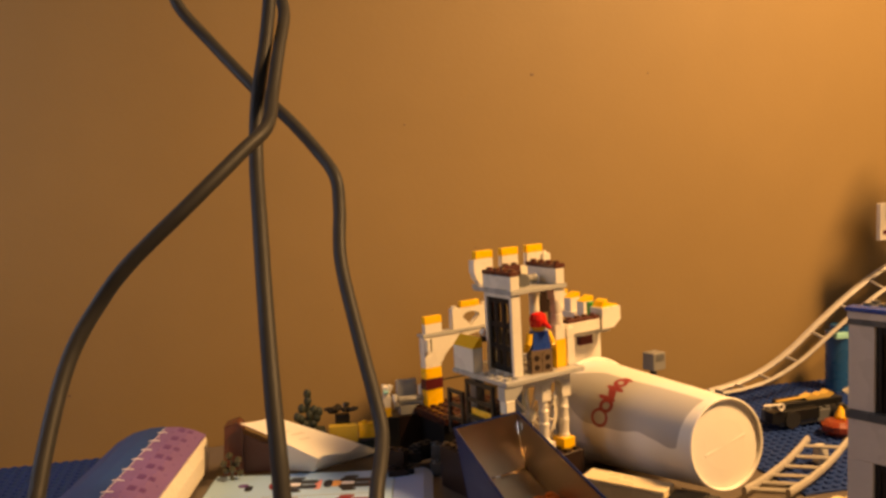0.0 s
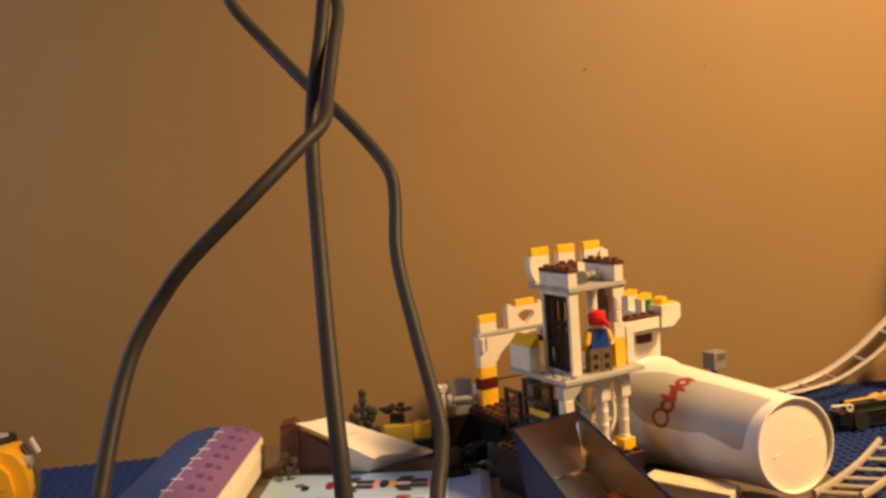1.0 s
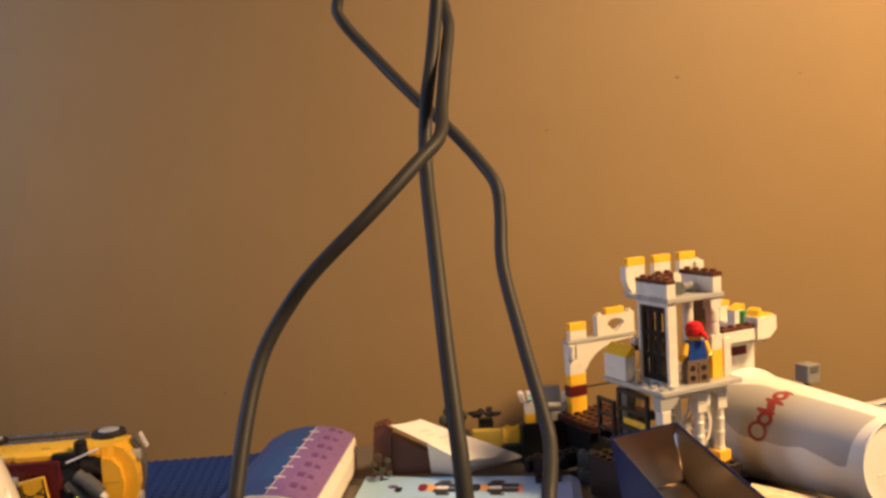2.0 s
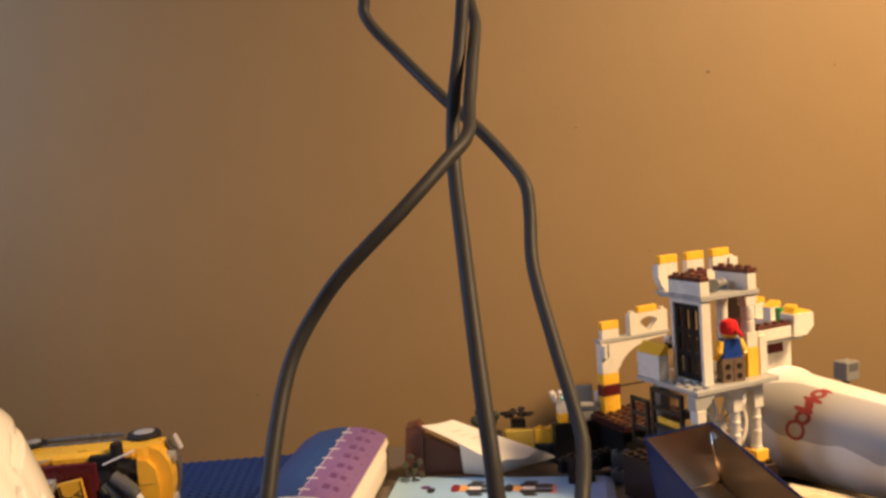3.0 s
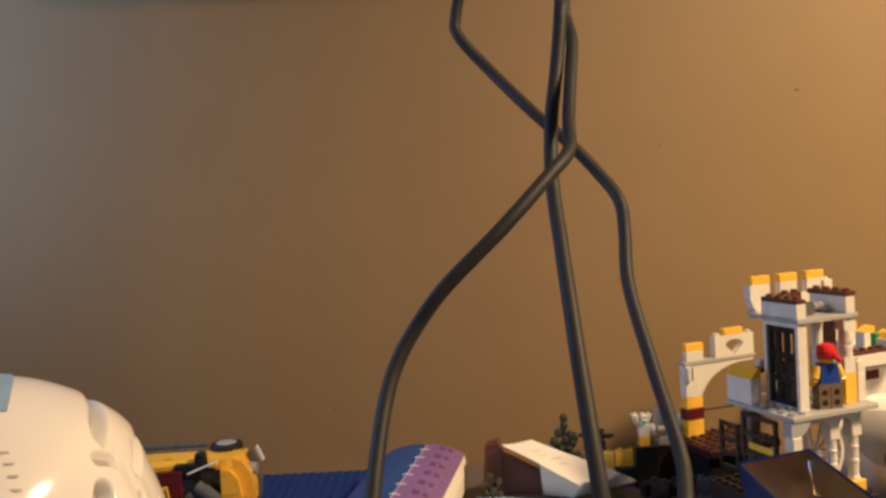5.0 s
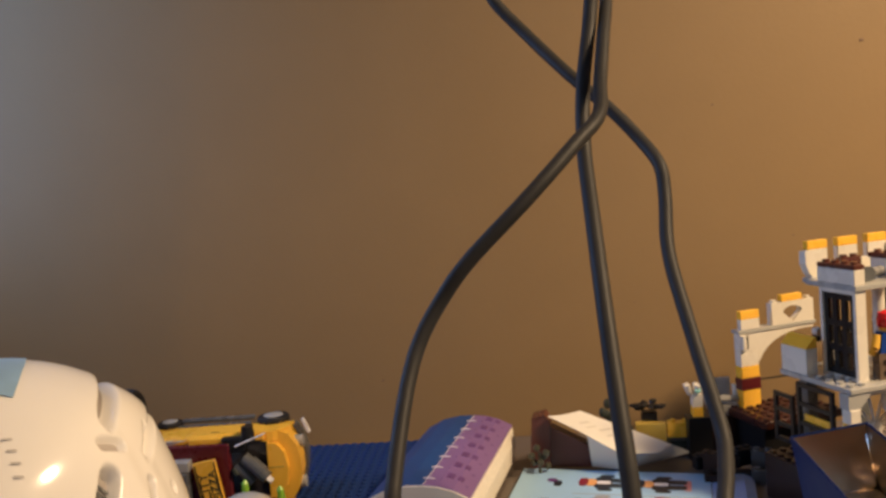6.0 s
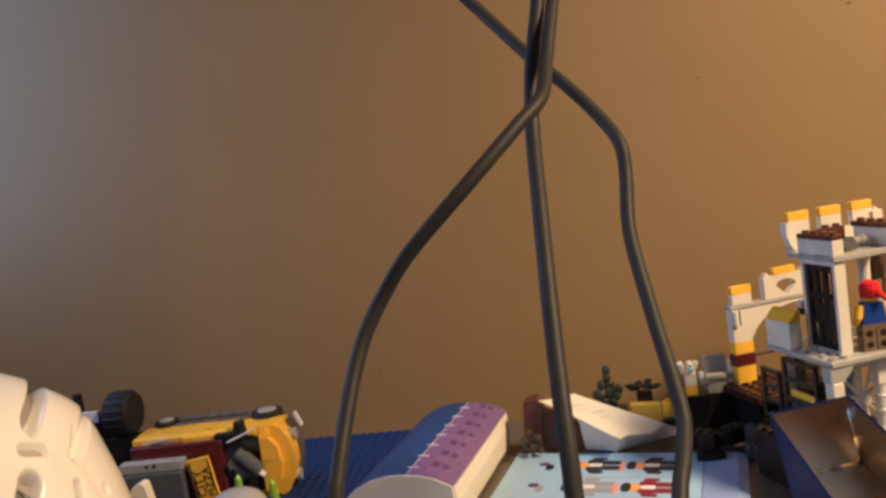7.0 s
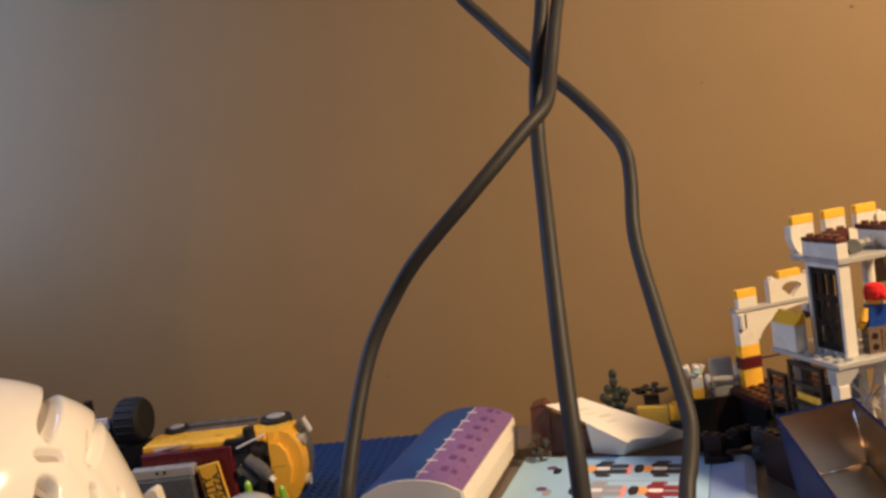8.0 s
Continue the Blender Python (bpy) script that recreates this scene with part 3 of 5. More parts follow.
                bm.faces.new([spot(x0, y0), spot(x1, y1), spot(x1 * hole, y1 * hole), spot(x0 * hole, y0 * hole)])
        else:
            bm.faces.new([spot(math.copysign(abs(x) ** 0.6, x), math.copysign(abs(y) ** 0.6, y)) for x, y in rim])
        bmesh.ops.recalc_face_normals(bm, faces=bm.faces)
        part("red_mark", bm, CUPRED, c, "dark red printed mark")
    for s, a, w, h, lean, hole in ((0.615, 193, 9.5, 7.0, 0, 0.68), (0.585, 208, 7.6, 5.4, 0, 0.5), (0.600, 217, 9.0, 1.7, 2, 0), (0.585, 224, 4.2, 3.4, 2, 0), (0.585, 231, 9.0, 1.7, 2, 0), (0.585, 241, 7.0, 5.0, 0, 0.4), (0.565, 249, 5.0, 1.5, 2, 0)):
        mark(s, math.radians(a), w, h, lean, hole)


paper_cup()


# ---- what the cup leans on ----
def cream_block():
    b = thing("cream_toy_block", pose(0.4225, 0.3500, 0, 0, 0, -48.4), "cream toy slab lying beneath the paper cup", "toy block")
    part("slab", add_box(bmesh.new(), -29, -9.2, 0, 29, 9.2, 27.4, 0.8), TAN, b)
    part("top_tile", add_box(bmesh.new(), -29, -9.4, 27.5, 29, 9.2, 30.0, 0.5), CREAM, b, "pale cream top tile")


def black_slab():
    b = thing("black_toy_slab", pose(0.4524, 0.3165, 0, 0, 0, -48.4), "glossy black toy slab beside the paper cup", "toy block")
    part("slab", add_box(bmesh.new(), -15, -11, 0, 15, 9.2, 27, 1.5), BLACK, b)
    part("edge_strip", add_box(bmesh.new(), -11, 7.4, 27.1, 8, 8.4, 28.0, 0.3), CHROME, b, "bright edge strip")


cream_block()
black_slab()


# ---- the open blue tin ----
def open_tin():
    h = 71.0
    m = Matrix.Translation((0.3105, 0.3690, 0.0712)) @ Matrix.Rotation(radians(-3), 4, "Z") @ Matrix.Rotation(radians(-9.5), 4, "Y") @ Matrix.Translation((0, 0, -h * MM))
    t = thing("open_tin", m, "open blue tin box with bare metal inside", "tin box")
    w, l, fl = 44.0, -160.0, 32.0
    bm = bmesh.new()
    for x0, y0, x1, y1 in ((0, l, 0.8, 0), (w - 0.8, l, w, 0), (0.8, -0.8, w - 0.8, 0), (0.8, l, w - 0.8, l + 0.8)):
        add_box(bm, x0, y0, 0, x1, y1, h, 0)
    part("outer_wall", bm, TINBLUE, t)
    bm = bmesh.new()
    for x0, y0, x1, y1 in ((0.85, l + 0.9, 1.5, -0.9), (w - 1.5, l + 0.9, w - 0.85, -0.9), (1.6, -1.5, w - 1.6, -0.85), (1.6, l + 0.85, w - 1.6, l + 1.5)):
        add_box(bm, x0, y0, fl, x1, y1, h - 0.4, 0)
    part("inner_wall", bm, TINMETAL, t, "shiny bare metal lining")
    part("bottom", add_box(bmesh.new(), 0.9, l + 0.9, fl - 2, w - 0.9, -0.9, fl, 0), TINMETAL, t, "shiny bare metal bottom")
    rim = bmesh.new()
    corners = [(0.4, -0.4), (w - 0.4, -0.4), (w - 0.4, l + 0.4), (0.4, l + 0.4)]
    for (x0, y0), (x1, y1) in zip(corners, corners[1:] + corners[:1]):
        add_cyl(rim, (x0, y0, h), (x1, y1, h), 0.75, 0.75, 8)
    part("rolled_rim", rim, TINBLUE, t)
    seam = bmesh.new()
    for x, y in ((2.2, -2.2), (w - 2.2, -2.2)):
        add_cyl(seam, (x, y, fl), (x, y, h - 6), 0.8, 0.8, 12)
    for a, b in (((2, -2.2, fl + 0.6), (w - 2, -2.2, fl + 0.6)), ((w - 2.2, -2, fl + 0.6), (w - 2.2, l + 2, fl + 0.6)), ((2.2, -2, fl + 0.6), (2.2, l + 2, fl + 0.6))):
        add_cyl(seam, a, b, 1.0, 1.0, 14)
    part("seam", seam, TINSEAM, t, "bright folded metal seam", smooth=True)
    return m, fl


TIN, TIN_FLOOR = open_tin()
for x, y, r, s, mat, words in ((34, -74, 10, 8, ORANGE, "orange toy brick lying in the open tin"), (35, -92, 80, 8, RED, "red toy brick lying in the open tin"), (22, -104, -20, 9, TAN, "tan toy brick lying in the open tin"), (32, -114, 25, 9, ORANGE, "orange toy brick lying in the open tin")):
    o = thing("loose_toy_brick", TIN @ Matrix.Translation((x * MM, y * MM, TIN_FLOOR * MM)) @ Matrix.Rotation(radians(r), 4, "Z"), words, "toy brick", group="loose bricks in the tin")
    part("brick", add_studs(add_box(bmesh.new(), -s, -6, 0.05, s, 6, 9.6), -s, -6, s, 6, 9.6), mat, o)


# ---- cables hanging in front ----
CABLE_LINES = {
    "right": [(0.1676, 0.438, 0.5), (0.1600, 0.434, 0.406), (0.1515, 0.435, 0.365), (0.1526, 0.432, 0.35), (0.1720, 0.423, 0.325), (0.1966, 0.399, 0.294), (0.2166, 0.383, 0.272), (0.2320, 0.371, 0.252), (0.2401, 0.357, 0.236), (0.2407, 0.349, 0.218), (0.2380, 0.332, 0.189), (0.2420, 0.305, 0.152), (0.2463, 0.283, 0.122), (0.2478, 0.272, 0.108), (0.2465, 0.263, 0.101), (0.2427, 0.249, 0.093), (0.2376, 0.233, 0.081), (0.2253, 0.182, 0.03), (0.2215, 0.155, 0.0045)],
    "middle": [(0.2144, 0.356, 0.5), (0.2094, 0.353, 0.363), (0.2073, 0.344, 0.346), (0.2026, 0.335, 0.314), (0.1959, 0.319, 0.28), (0.1929, 0.302, 0.248), (0.1923, 0.274, 0.214), (0.1919, 0.240, 0.174), (0.1921, 0.214, 0.142), (0.1926, 0.201, 0.124), (0.1929, 0.195, 0.113), (0.1930, 0.189, 0.101), (0.1937, 0.160, 0.045), (0.1948, 0.139, 0.0045)],
    "left": [(0.2110, 0.373, 0.5), (0.2140, 0.372, 0.36), (0.2139, 0.363, 0.343), (0.2140, 0.349, 0.329), (0.2091, 0.329, 0.308), (0.2031, 0.305, 0.281), (0.1985, 0.280, 0.263), (0.1854, 0.264, 0.25), (0.1612, 0.247, 0.227), (0.1334, 0.243, 0.201), (0.1192, 0.243, 0.183), (0.1101, 0.239, 0.168), (0.1050, 0.231, 0.154), (0.1017, 0.218, 0.138), (0.0992, 0.203, 0.12), (0.0983, 0.194, 0.106), (0.0978, 0.170, 0.05), (0.0983, 0.153, 0.0045)],
}
for way, pts in CABLE_LINES.items():
    top = pts[0]
    pts = [(top[0], top[1] - 0.01, 1.752), (top[0], top[1], top[2] + 0.35)] + pts
    bm = tube(bmesh.new(), smooth_line(pts, 9), 0.0035 if way == "left" else 0.0038, 14)
    words = {"right": "dark grey power cable hanging and bent to one side", "middle": "dark grey power cable hanging nearly straight", "left": "dark grey power cable crossing the others and sweeping outward"}[way]
    tagged(part("power_cable", bm, CABLE, None, smooth=True), words, "cable", group="cables hanging over the desk")


# ---- blue baseplates ----
def baseplate(m, nx, ny, words):
    b = thing("blue_baseplate", m, words, "toy baseplate", group="blue baseplates")
    part("sheet", add_box(bmesh.new(), 0, 0, 0.05, nx * 8, ny * 8, 2.0, 0.3), BASEBLUE, b)
    verts, faces, seg = [], [], 8
    for i in range(nx):
        for j in range(ny):
            n = len(verts)
            for z, r in ((1.9, 2.5), (3.4, 2.3)):
                verts += [((i * 8 + 4 + r * math.cos(2 * math.pi * k / seg)) * MM, (j * 8 + 4 + r * math.sin(2 * math.pi * k / seg)) * MM, z * MM) for k in range(seg)]
            faces += [(n + k, n + (k + 1) % seg, n + seg + (k + 1) % seg, n + seg + k) for k in range(seg)]
            faces.append(tuple(n + seg + k for k in range(seg)))
    me = bpy.data.meshes.new("studs")
    me.from_pydata(verts, [], faces)
    me.materials.append(BASEBLUE)
    ob = new("studs", me)
    ob.parent = b
    tagged(ob, kind="stuff")


baseplate(pose(-0.215, 0.395, 0, 0, 0, 0), 41, 27, "blue studded toy baseplate under the pizza van")
baseplate(pose(0.560, 0.352, 0, 0, 0, 0), 44, 33, "blue studded toy baseplate under the coaster track")


# ---- thick book with a curved cover ----
def thick_book():
    m = Matrix.Translation((0.0874, 0.4028, 0.0037)) @ Matrix.Rotation(radians(-11.2), 4, "Z")
    b = thing("thick_book", m, "thick soft book with blue and purple cover lying on the desk", "book")
    length = 153.0
    top = [(-56, 3), (-49, 15), (-39, 25.5), (-26, 32.5), (-12, 35.8), (0, 36.3), (10, 35.7), (20, 33.4), (31, 28.4)]
    block = bmesh.new()
    add_prism(block, [(-50, 0.2), (31.5, 0.2), (32.8, 16), (31.4, 26.6)] + [(x, z - 1.8) for x, z in top[::-1]], "y", 1.5, length - 1.5)
    part("page_block", block, PAGES, b, "cream page block")

    def cover(name, pts, mat, words):
        bm = bmesh.new()
        lo = [[bm.verts.new(Vector((x, y, z - 1.4)) * MM) for x, z in pts] for y in (0, length)]
        hi = [[bm.verts.new(Vector((x, y, z)) * MM) for x, z in pts] for y in (0, length)]
        n = len(pts)
        for k in range(n - 1):
            bm.faces.new((hi[0][k], hi[0][k + 1], hi[1][k + 1], hi[1][k]))
            bm.faces.new((lo[0][k], lo[1][k], lo[1][k + 1], lo[0][k + 1]))
            for s in (0, 1):
                bm.faces.new((lo[s][k], lo[s][k + 1], hi[s][k + 1], hi[s][k]))
        for k in (0, n - 1):
            bm.faces.new((lo[0][k], hi[0][k], hi[1][k], lo[1][k]))
        bmesh.ops.recalc_face_normals(bm, faces=bm.faces)
        return part(name, bm, mat, b, words)
    cover("blue_cover", top[:6], COVERBLUE, "blue textured cover half")
    purple = cover("purple_cover", top[5:], COVERPURPLE, "purple printed cover half")
    # white lower board across the front end
    part("end_board", add_box(bmesh.new(), -51, -3, 0.1, 33, 1.2, 17.5, 0.4), PAPER, b, "white paper end board")
    part("end_board", add_prism(bmesh.new(), [(-46, 18.2), (31, 18.2)] + [(x, z - 0.6) for x, z in top[:1:-1]], "y", -1.5, 1.2), PAPER, b, "white paper end board")
    part("fold_line", add_box(bmesh.new(), -0.2, 1, 36.2, 0.2, length - 1, 36.45, 0), PRINTWHITE, b, "thin white printed line")

    def z_at(x):
        for (x0, z0), (x1, z1) in zip(top, top[1:]):
            if x0 <= x <= x1:
                return z0 + (z1 - z0) * (x - x0) / (x1 - x0)
    for k in range(7):
        y = 11 + k * 21.0
        tick = add_prism(bmesh.new(), [(-3, z_at(-3)), (0, 36.4), (5, z_at(5)), (5, z_at(5) + 0.35), (0, 36.8), (-3, z_at(-3) + 0.35)], "y", y, y + 1.1)
        part("white_tick", tick, PRINTWHITE, b, "short white printed tick")
        for x, w, d in ((11.5, 5.0, 7.5), (19.0, 3.8, 6.0)):
            bar = add_prism(bmesh.new(), [(x, z_at(x) + 0.02), (x + w, z_at(x + w) + 0.02), (x + w, z_at(x + w) + 0.3), (x, z_at(x) + 0.3)], "y", y + 6, y + 6 + d)
            part("print_bar", bar, PRINTDARK, purple, "dark purple print")
        line = add_prism(bmesh.new(), [(9, z_at(9)), (27, z_at(27)), (27, z_at(27) + 0.28), (9, z_at(9) + 0.28)], "y", y + 1, y + 1.6)
        part("print_line", line, PRINTDARK, purple)


thick_book()


# ---- open booklet with printed pictures ----
def booklet():
    m = pose(0.155, 0.522, 0, 0, 0, -12.5)
    b = thing("open_booklet", m, "open light blue toy booklet lying flat on the desk", "booklet")
    part("page", add_box(bmesh.new(), 0, -215, 0.1, 140, 0, 4.6, 0.4), SKYPAPER, b)
    part("side_page", add_prism(bmesh.new(), [(140.6, 0.1), (170, 0.1), (170, 3.0), (163, 5.6), (140.6, 4.4)], "y", -212, -1), LILACPAPER, b, "lavender blue side page")
    # printed pictures in rows: plain discs and blocks of flat ink
    pink, skin, ash = shader("salmon ink", (0.75, 0.30, 0.26), 0.4), shader("warm skin tone ink", (0.72, 0.36, 0.12), 0.4), shader("grey ink", (0.30, 0.31, 0.36), 0.4)
    night, wine = shader("black ink", (0.02, 0.02, 0.026), 0.4), shader("wine red ink", (0.20, 0.02, 0.035), 0.4)

    def ink(x, y, w, d, mat, layer=0, pointed=2.6):
        n = 18
        ring = []
        for k in range(n):
            t = 2 * math.pi * (k + 0.5) / n
            cx, sy = math.cos(t), math.sin(t)
            ring.append((x + w / 2 * math.copysign(abs(cx) ** (2 / pointed), cx), y + d / 2 * math.copysign(abs(sy) ** (2 / pointed), sy)))
        part("printed_shape", add_prism(bmesh.new(), ring, "z", 4.55, 4.72 + 0.06 * layer), mat, b)
    for row in range(4):
        y = -25.5 - row * 39.5
        for x, coat in ((54, night if row % 2 == 0 else ash), (95, night if row % 2 == 0 else wine)):
            ink(x + 29, y - 1, 5, 19, pink, 0, 6)
            ink(x + 21, y + 5, 15, 8, coat, 1, 5)
            ink(x + 21, y - 5, 15, 8, coat, 1, 5)
            ink(x + 10, y, 13, 22, coat, 2, 4)
            ink(x + 12, y + 13, 11, 5, coat, 1, 3)
            ink(x + 12, y - 13, 11, 5, coat, 1, 3)
            ink(x + 10.5, y, 10, 6, PRINTWHITE, 4, 5)
            ink(x + 1, y, 9, 13, skin, 3, 2.2)
            ink(x - 4.5, y, 7, 15, wine if x < 60 and row % 2 == 0 else night, 4, 2.4)
        ink(26, y + 2, 8, 7, PRINTDARK, 1, 2.2)
        ink(31, y - 4, 6, 11, ash if row % 2 else night, 0, 2.8)
    for row in range(3):
        part("printed_shape", add_box(bmesh.new(), 44, -48.2 - row * 39.5, 4.55, 132, -47.2 - row * 39.5, 4.66, 0), ash, b)


booklet()


# ---- folded white paper slip ----
def paper_slip():
    slip = thing("folded_paper_slip", Matrix.Identity(4), "folded white paper slip resting on the open booklet", "paper")
    a, b, c, d = Vector((0.1752, 0.514, 0.0475)), Vector((0.2033, 0.550, 0.040)), Vector((0.2735, 0.526, 0.0145)), Vector((0.2325, 0.491, 0.0205))
    f0, f1, f2 = Vector((0.2075, 0.5165, 0.0052)), Vector((0.2290, 0.5065, 0.0052)), Vector((0.2880, 0.5375, 0.0052))
    n = 14

    def sheet(u, v):
        """u from the high end to the low front edge, v from the near side to the far side."""
        p = a.lerp(d, u).lerp(b.lerp(c, u), v)
        p.z += 0.0007 * math.sin(math.pi * u) * (0.4 + 0.6 * v) - 0.0012 * math.sin(math.pi * v) * (1 - u) + 0.0005 * math.sin(5 * u + 3 * v)
        return p + (a - d) * (0.035 * math.sin(8.5 * v) * u ** 10)

    def skin(name, at, nu, nv, words):
        bm = bmesh.new()
        g = [[bm.verts.new(at(i / nu, j / nv)) for j in range(nv + 1)] for i in range(nu + 1)]
        for i in range(nu):
            for j in range(nv):
                bm.faces.new((g[i][j], g[i + 1][j], g[i + 1][j + 1], g[i][j + 1]))
        bmesh.ops.recalc_face_normals(bm, faces=bm.faces)
        ob = part(name, bm, PAPER, slip, words)
        mod = ob.modifiers.new("thickness", "SOLIDIFY")
        mod.thickness, mod.offset = 0.0003, 0
    skin("top_panel", sheet, n, n, "creased white top panel")

    def side(u, v):
        return sheet(0.5 + 0.5 * u, 0.0).lerp(f0.lerp(f1, u), v)

    def front(u, v):
        p = sheet(1.0, u).lerp(f1.lerp(f2, u), v)
        p.z += 0.0008 * math.sin(math.pi * v) * math.sin(9 * u)
        return p
    skin("side_flap", side, 8, 4, "shaded white flap under the near edge")
    skin("front_flap", front, 14, 5, "white flap folded back under the front")
    for u0, u1, v0, v1 in ((0.22, 0.26, 0.35, 0.62), (0.33, 0.36, 0.30, 0.55), (0.42, 0.46, 0.42, 0.72), (0.55, 0.58, 0.35, 0.60)):
        bm = bmesh.new()
        g = [[bm.verts.new(sheet(u0 + (u1 - u0) * i / 2, v0 + (v1 - v0) * j / 4) + Vector((0, 0, 0.00035))) for j in range(5)] for i in range(3)]
        for i in range(2):
            for j in range(4):
                bm.faces.new((g[i][j], g[i + 1][j], g[i + 1][j + 1], g[i][j + 1]))
        bmesh.ops.recalc_face_normals(bm, faces=bm.faces)
        part("print_bar", bm, FAINTINK, slip, "faint grey printed bar")


paper_slip()


# ---- brown wedge with a sprig, behind the slip ----
def brown_wedge():
    b = thing("brown_toy_roof", pose(0.160, 0.522, 0.0047, 0, 0, -8), "dark maroon sloped toy roof piece behind the paper", "toy brick")
    part("ridge", add_prism(bmesh.new(), [(0, 0), (16, 0), (17, 36), (13, 41), (3, 38)], "y", 0, 16), MAROON, b)
    part("ridge_tile", add_prism(bmesh.new(), [(2.6, 38.1), (3, 39.4), (13, 42.4), (17, 37.4), (16.4, 36.6), (12.8, 41.2)], "y", -0.5, 16.5), BROWN, b, "reddish brown ridge tile")
    part("slope", add_prism(bmesh.new(), [(16.2, 0), (66, 0), (66, 7), (17.2, 32)], "y", 2, 14), MAROON, b)
    s = thing("toy_sprig", pose(0.167, 0.510, 0.0047), "small olive green toy sprig", "toy plant")
    bm = add_cyl(bmesh.new(), (0, 0, 0), (0, 0, 16), 1.4, 1.0, 8)
    for k in range(7):
        a = k * 2.4
        bmesh.ops.create_icosphere(bm, subdivisions=1, radius=0.0032, matrix=Matrix.Translation((0.006 * math.cos(a), 0.004 * math.sin(a), 0.005 + 0.0022 * k)))
    part("leaves", bm, plastic("olive sprig plastic", (0.05, 0.052, 0.035)), s)


brown_wedge()


# ---- toy garden between the slip and the gate ----
def garden():
    y = thing("yellow_toy_wall", pose(0.247, 0.548, 0, 0, 0, -4), "low yellow toy brick wall with a dark green base", "toy brick")
    brick(y, GREEN, 0, 0, 0.05, 44, 10, 12, name="brick")
    brick(y, OLIVE, 0, 0, 12.1, 24, 8, 27, name="brick")
    brick(y, YELLOW, 25, 0, 15, 44, 8, 27.5, studs=True, name="brick")
    brick(y, DKGREY, 25, 1, 12.1, 44, 8, 14.9, name="plate")
    p = thing("toy_cactus", pose(0.2305, 0.550, 0), "dark green branching toy plant on a dark base", "toy plant")
    brick(p, GREEN, -14, -6, 0.05, 14, 8, 26, name="base")
    stem = part("stem", add_cyl(bmesh.new(), (0, 0, 26), (0, 0, 55), 2.6, 1.8, 8), GREEN, p)
    for k, (x, z) in enumerate(((0, 57), (0, 51), (-5, 45), (5, 43), (-6, 36), (7, 36), (1, 39), (-9, 38), (9, 41), (-3, 31), (4, 31))):
        bm = bmesh.new()
        bmesh.ops.create_icosphere(bm, subdivisions=2, radius=0.0034, matrix=Matrix.Translation((x * MM, -0.001, z * MM)) @ Matrix.Diagonal((1, 0.8, 1.25, 1)))
        if abs(x) > 3:
            add_cyl(bm, (0, 0, z - 4), (x, -1, z), 1.4, 1.4, 6)
        part("pad", bm, GREEN, stem)
    l = thing("toy_bush", pose(0.260, 0.560, 0), "black leafy toy bush behind the yellow wall", "toy plant")
    brick(l, BLACK, -6, -4, 0.05, 6, 4, 34, name="stem")
    bm = bmesh.new()
    for k in range(12):
        a = k * 2.4
        m = Matrix.Translation((0.013 * math.cos(a) * (0.4 + 0.05 * k), 0.006 * math.sin(a), 0.037 + 0.0012 * (k % 4))) @ Matrix.Rotation(a, 4, "Z") @ Matrix.Diagonal((1.6, 0.8, 0.6, 1))
        bmesh.ops.create_icosphere(bm, subdivisions=1, radius=0.0036, matrix=m)
    part("leaves", bm, BLACK, l)
    c = thing("toy_post", pose(0.2945, 0.540, 0), "small white and yellow toy post with a flower top", "toy brick")
    brick(c, BLACK, -8, -6, 0.05, 10, 8, 34, name="base")
    brick(c, YELLOW, -4, -4, 34.1, 4, 4, 42, name="brick")
    brick(c, WHITE, -4, -4, 42.1, 4, 4, 52, name="brick")
    bm = bmesh.new()
    for k in range(5):
        a = k * 1.26
        add_cyl(bm, (4 * math.cos(a) - 2, 3 * math.sin(a), 52), (7 * math.cos(a) - 2, 5 * math.sin(a), 60), 1.8, 2.4, 7)
    part("flower", bm, WHITE, c, "white flower piece")
    rod(c, AQUA, (0, -4, 55), (0, -6, 57), 2.2, name="bud")
    h = thing("toy_chair", pose(0.316, 0.552, 0), "grey toy seat on a dark brick base", "toy chair")
    brick(h, DKBROWN, -10, -10, 0.05, 14, 8, 32, name="base")
    brick(h, GREY, -8, -8, 32.1, 14, 6, 40, name="seat")
    back = part("backrest", add_box(bmesh.new(), -9, 3, 40.1, 9, 6, 60, 0.8), GREY, h)
    part("back_panel", add_box(bmesh.new(), -6.5, 2.4, 43, 6.5, 2.95, 57.5, 0.2), GREYCLEAR, back, "paler inset back panel")
    rod(h, WHITE, (13, 0, 40), (13, 0, 55), 3.0, 3.8, name="knob")
    rod(h, GREY, (-10, -9, 46), (12, -6, 45), 2.8, name="armrest")
    rod(h, GREY, (-11, -9, 39), (-11, 4, 46), 2.4, name="armrest")


garden()


def dark_heap():
    """Dark bricks and wheels in the shade below the gate."""
    rng = random.Random(4)
    for k in range(14):
        x, y = 0.284 + 0.054 * rng.random(), 0.476 + 0.034 * rng.random()
        s = thing("dark_toy_brick", pose(x, y, 0.006 if k < 7 else 0.0135, 0, 0, rng.uniform(-40, 40)), "black toy brick lying in a dark heap", "toy brick", group="dark heap below the gate")
        mat = [BLACK, DKBROWN, DKGREY, BLACK][k % 4]
        brick(s, mat, -8, -4, -5.9, 8, 4, 3.5 if k < 7 else 1 + 6 * rng.random(), studs=True, name="brick")


dark_heap()


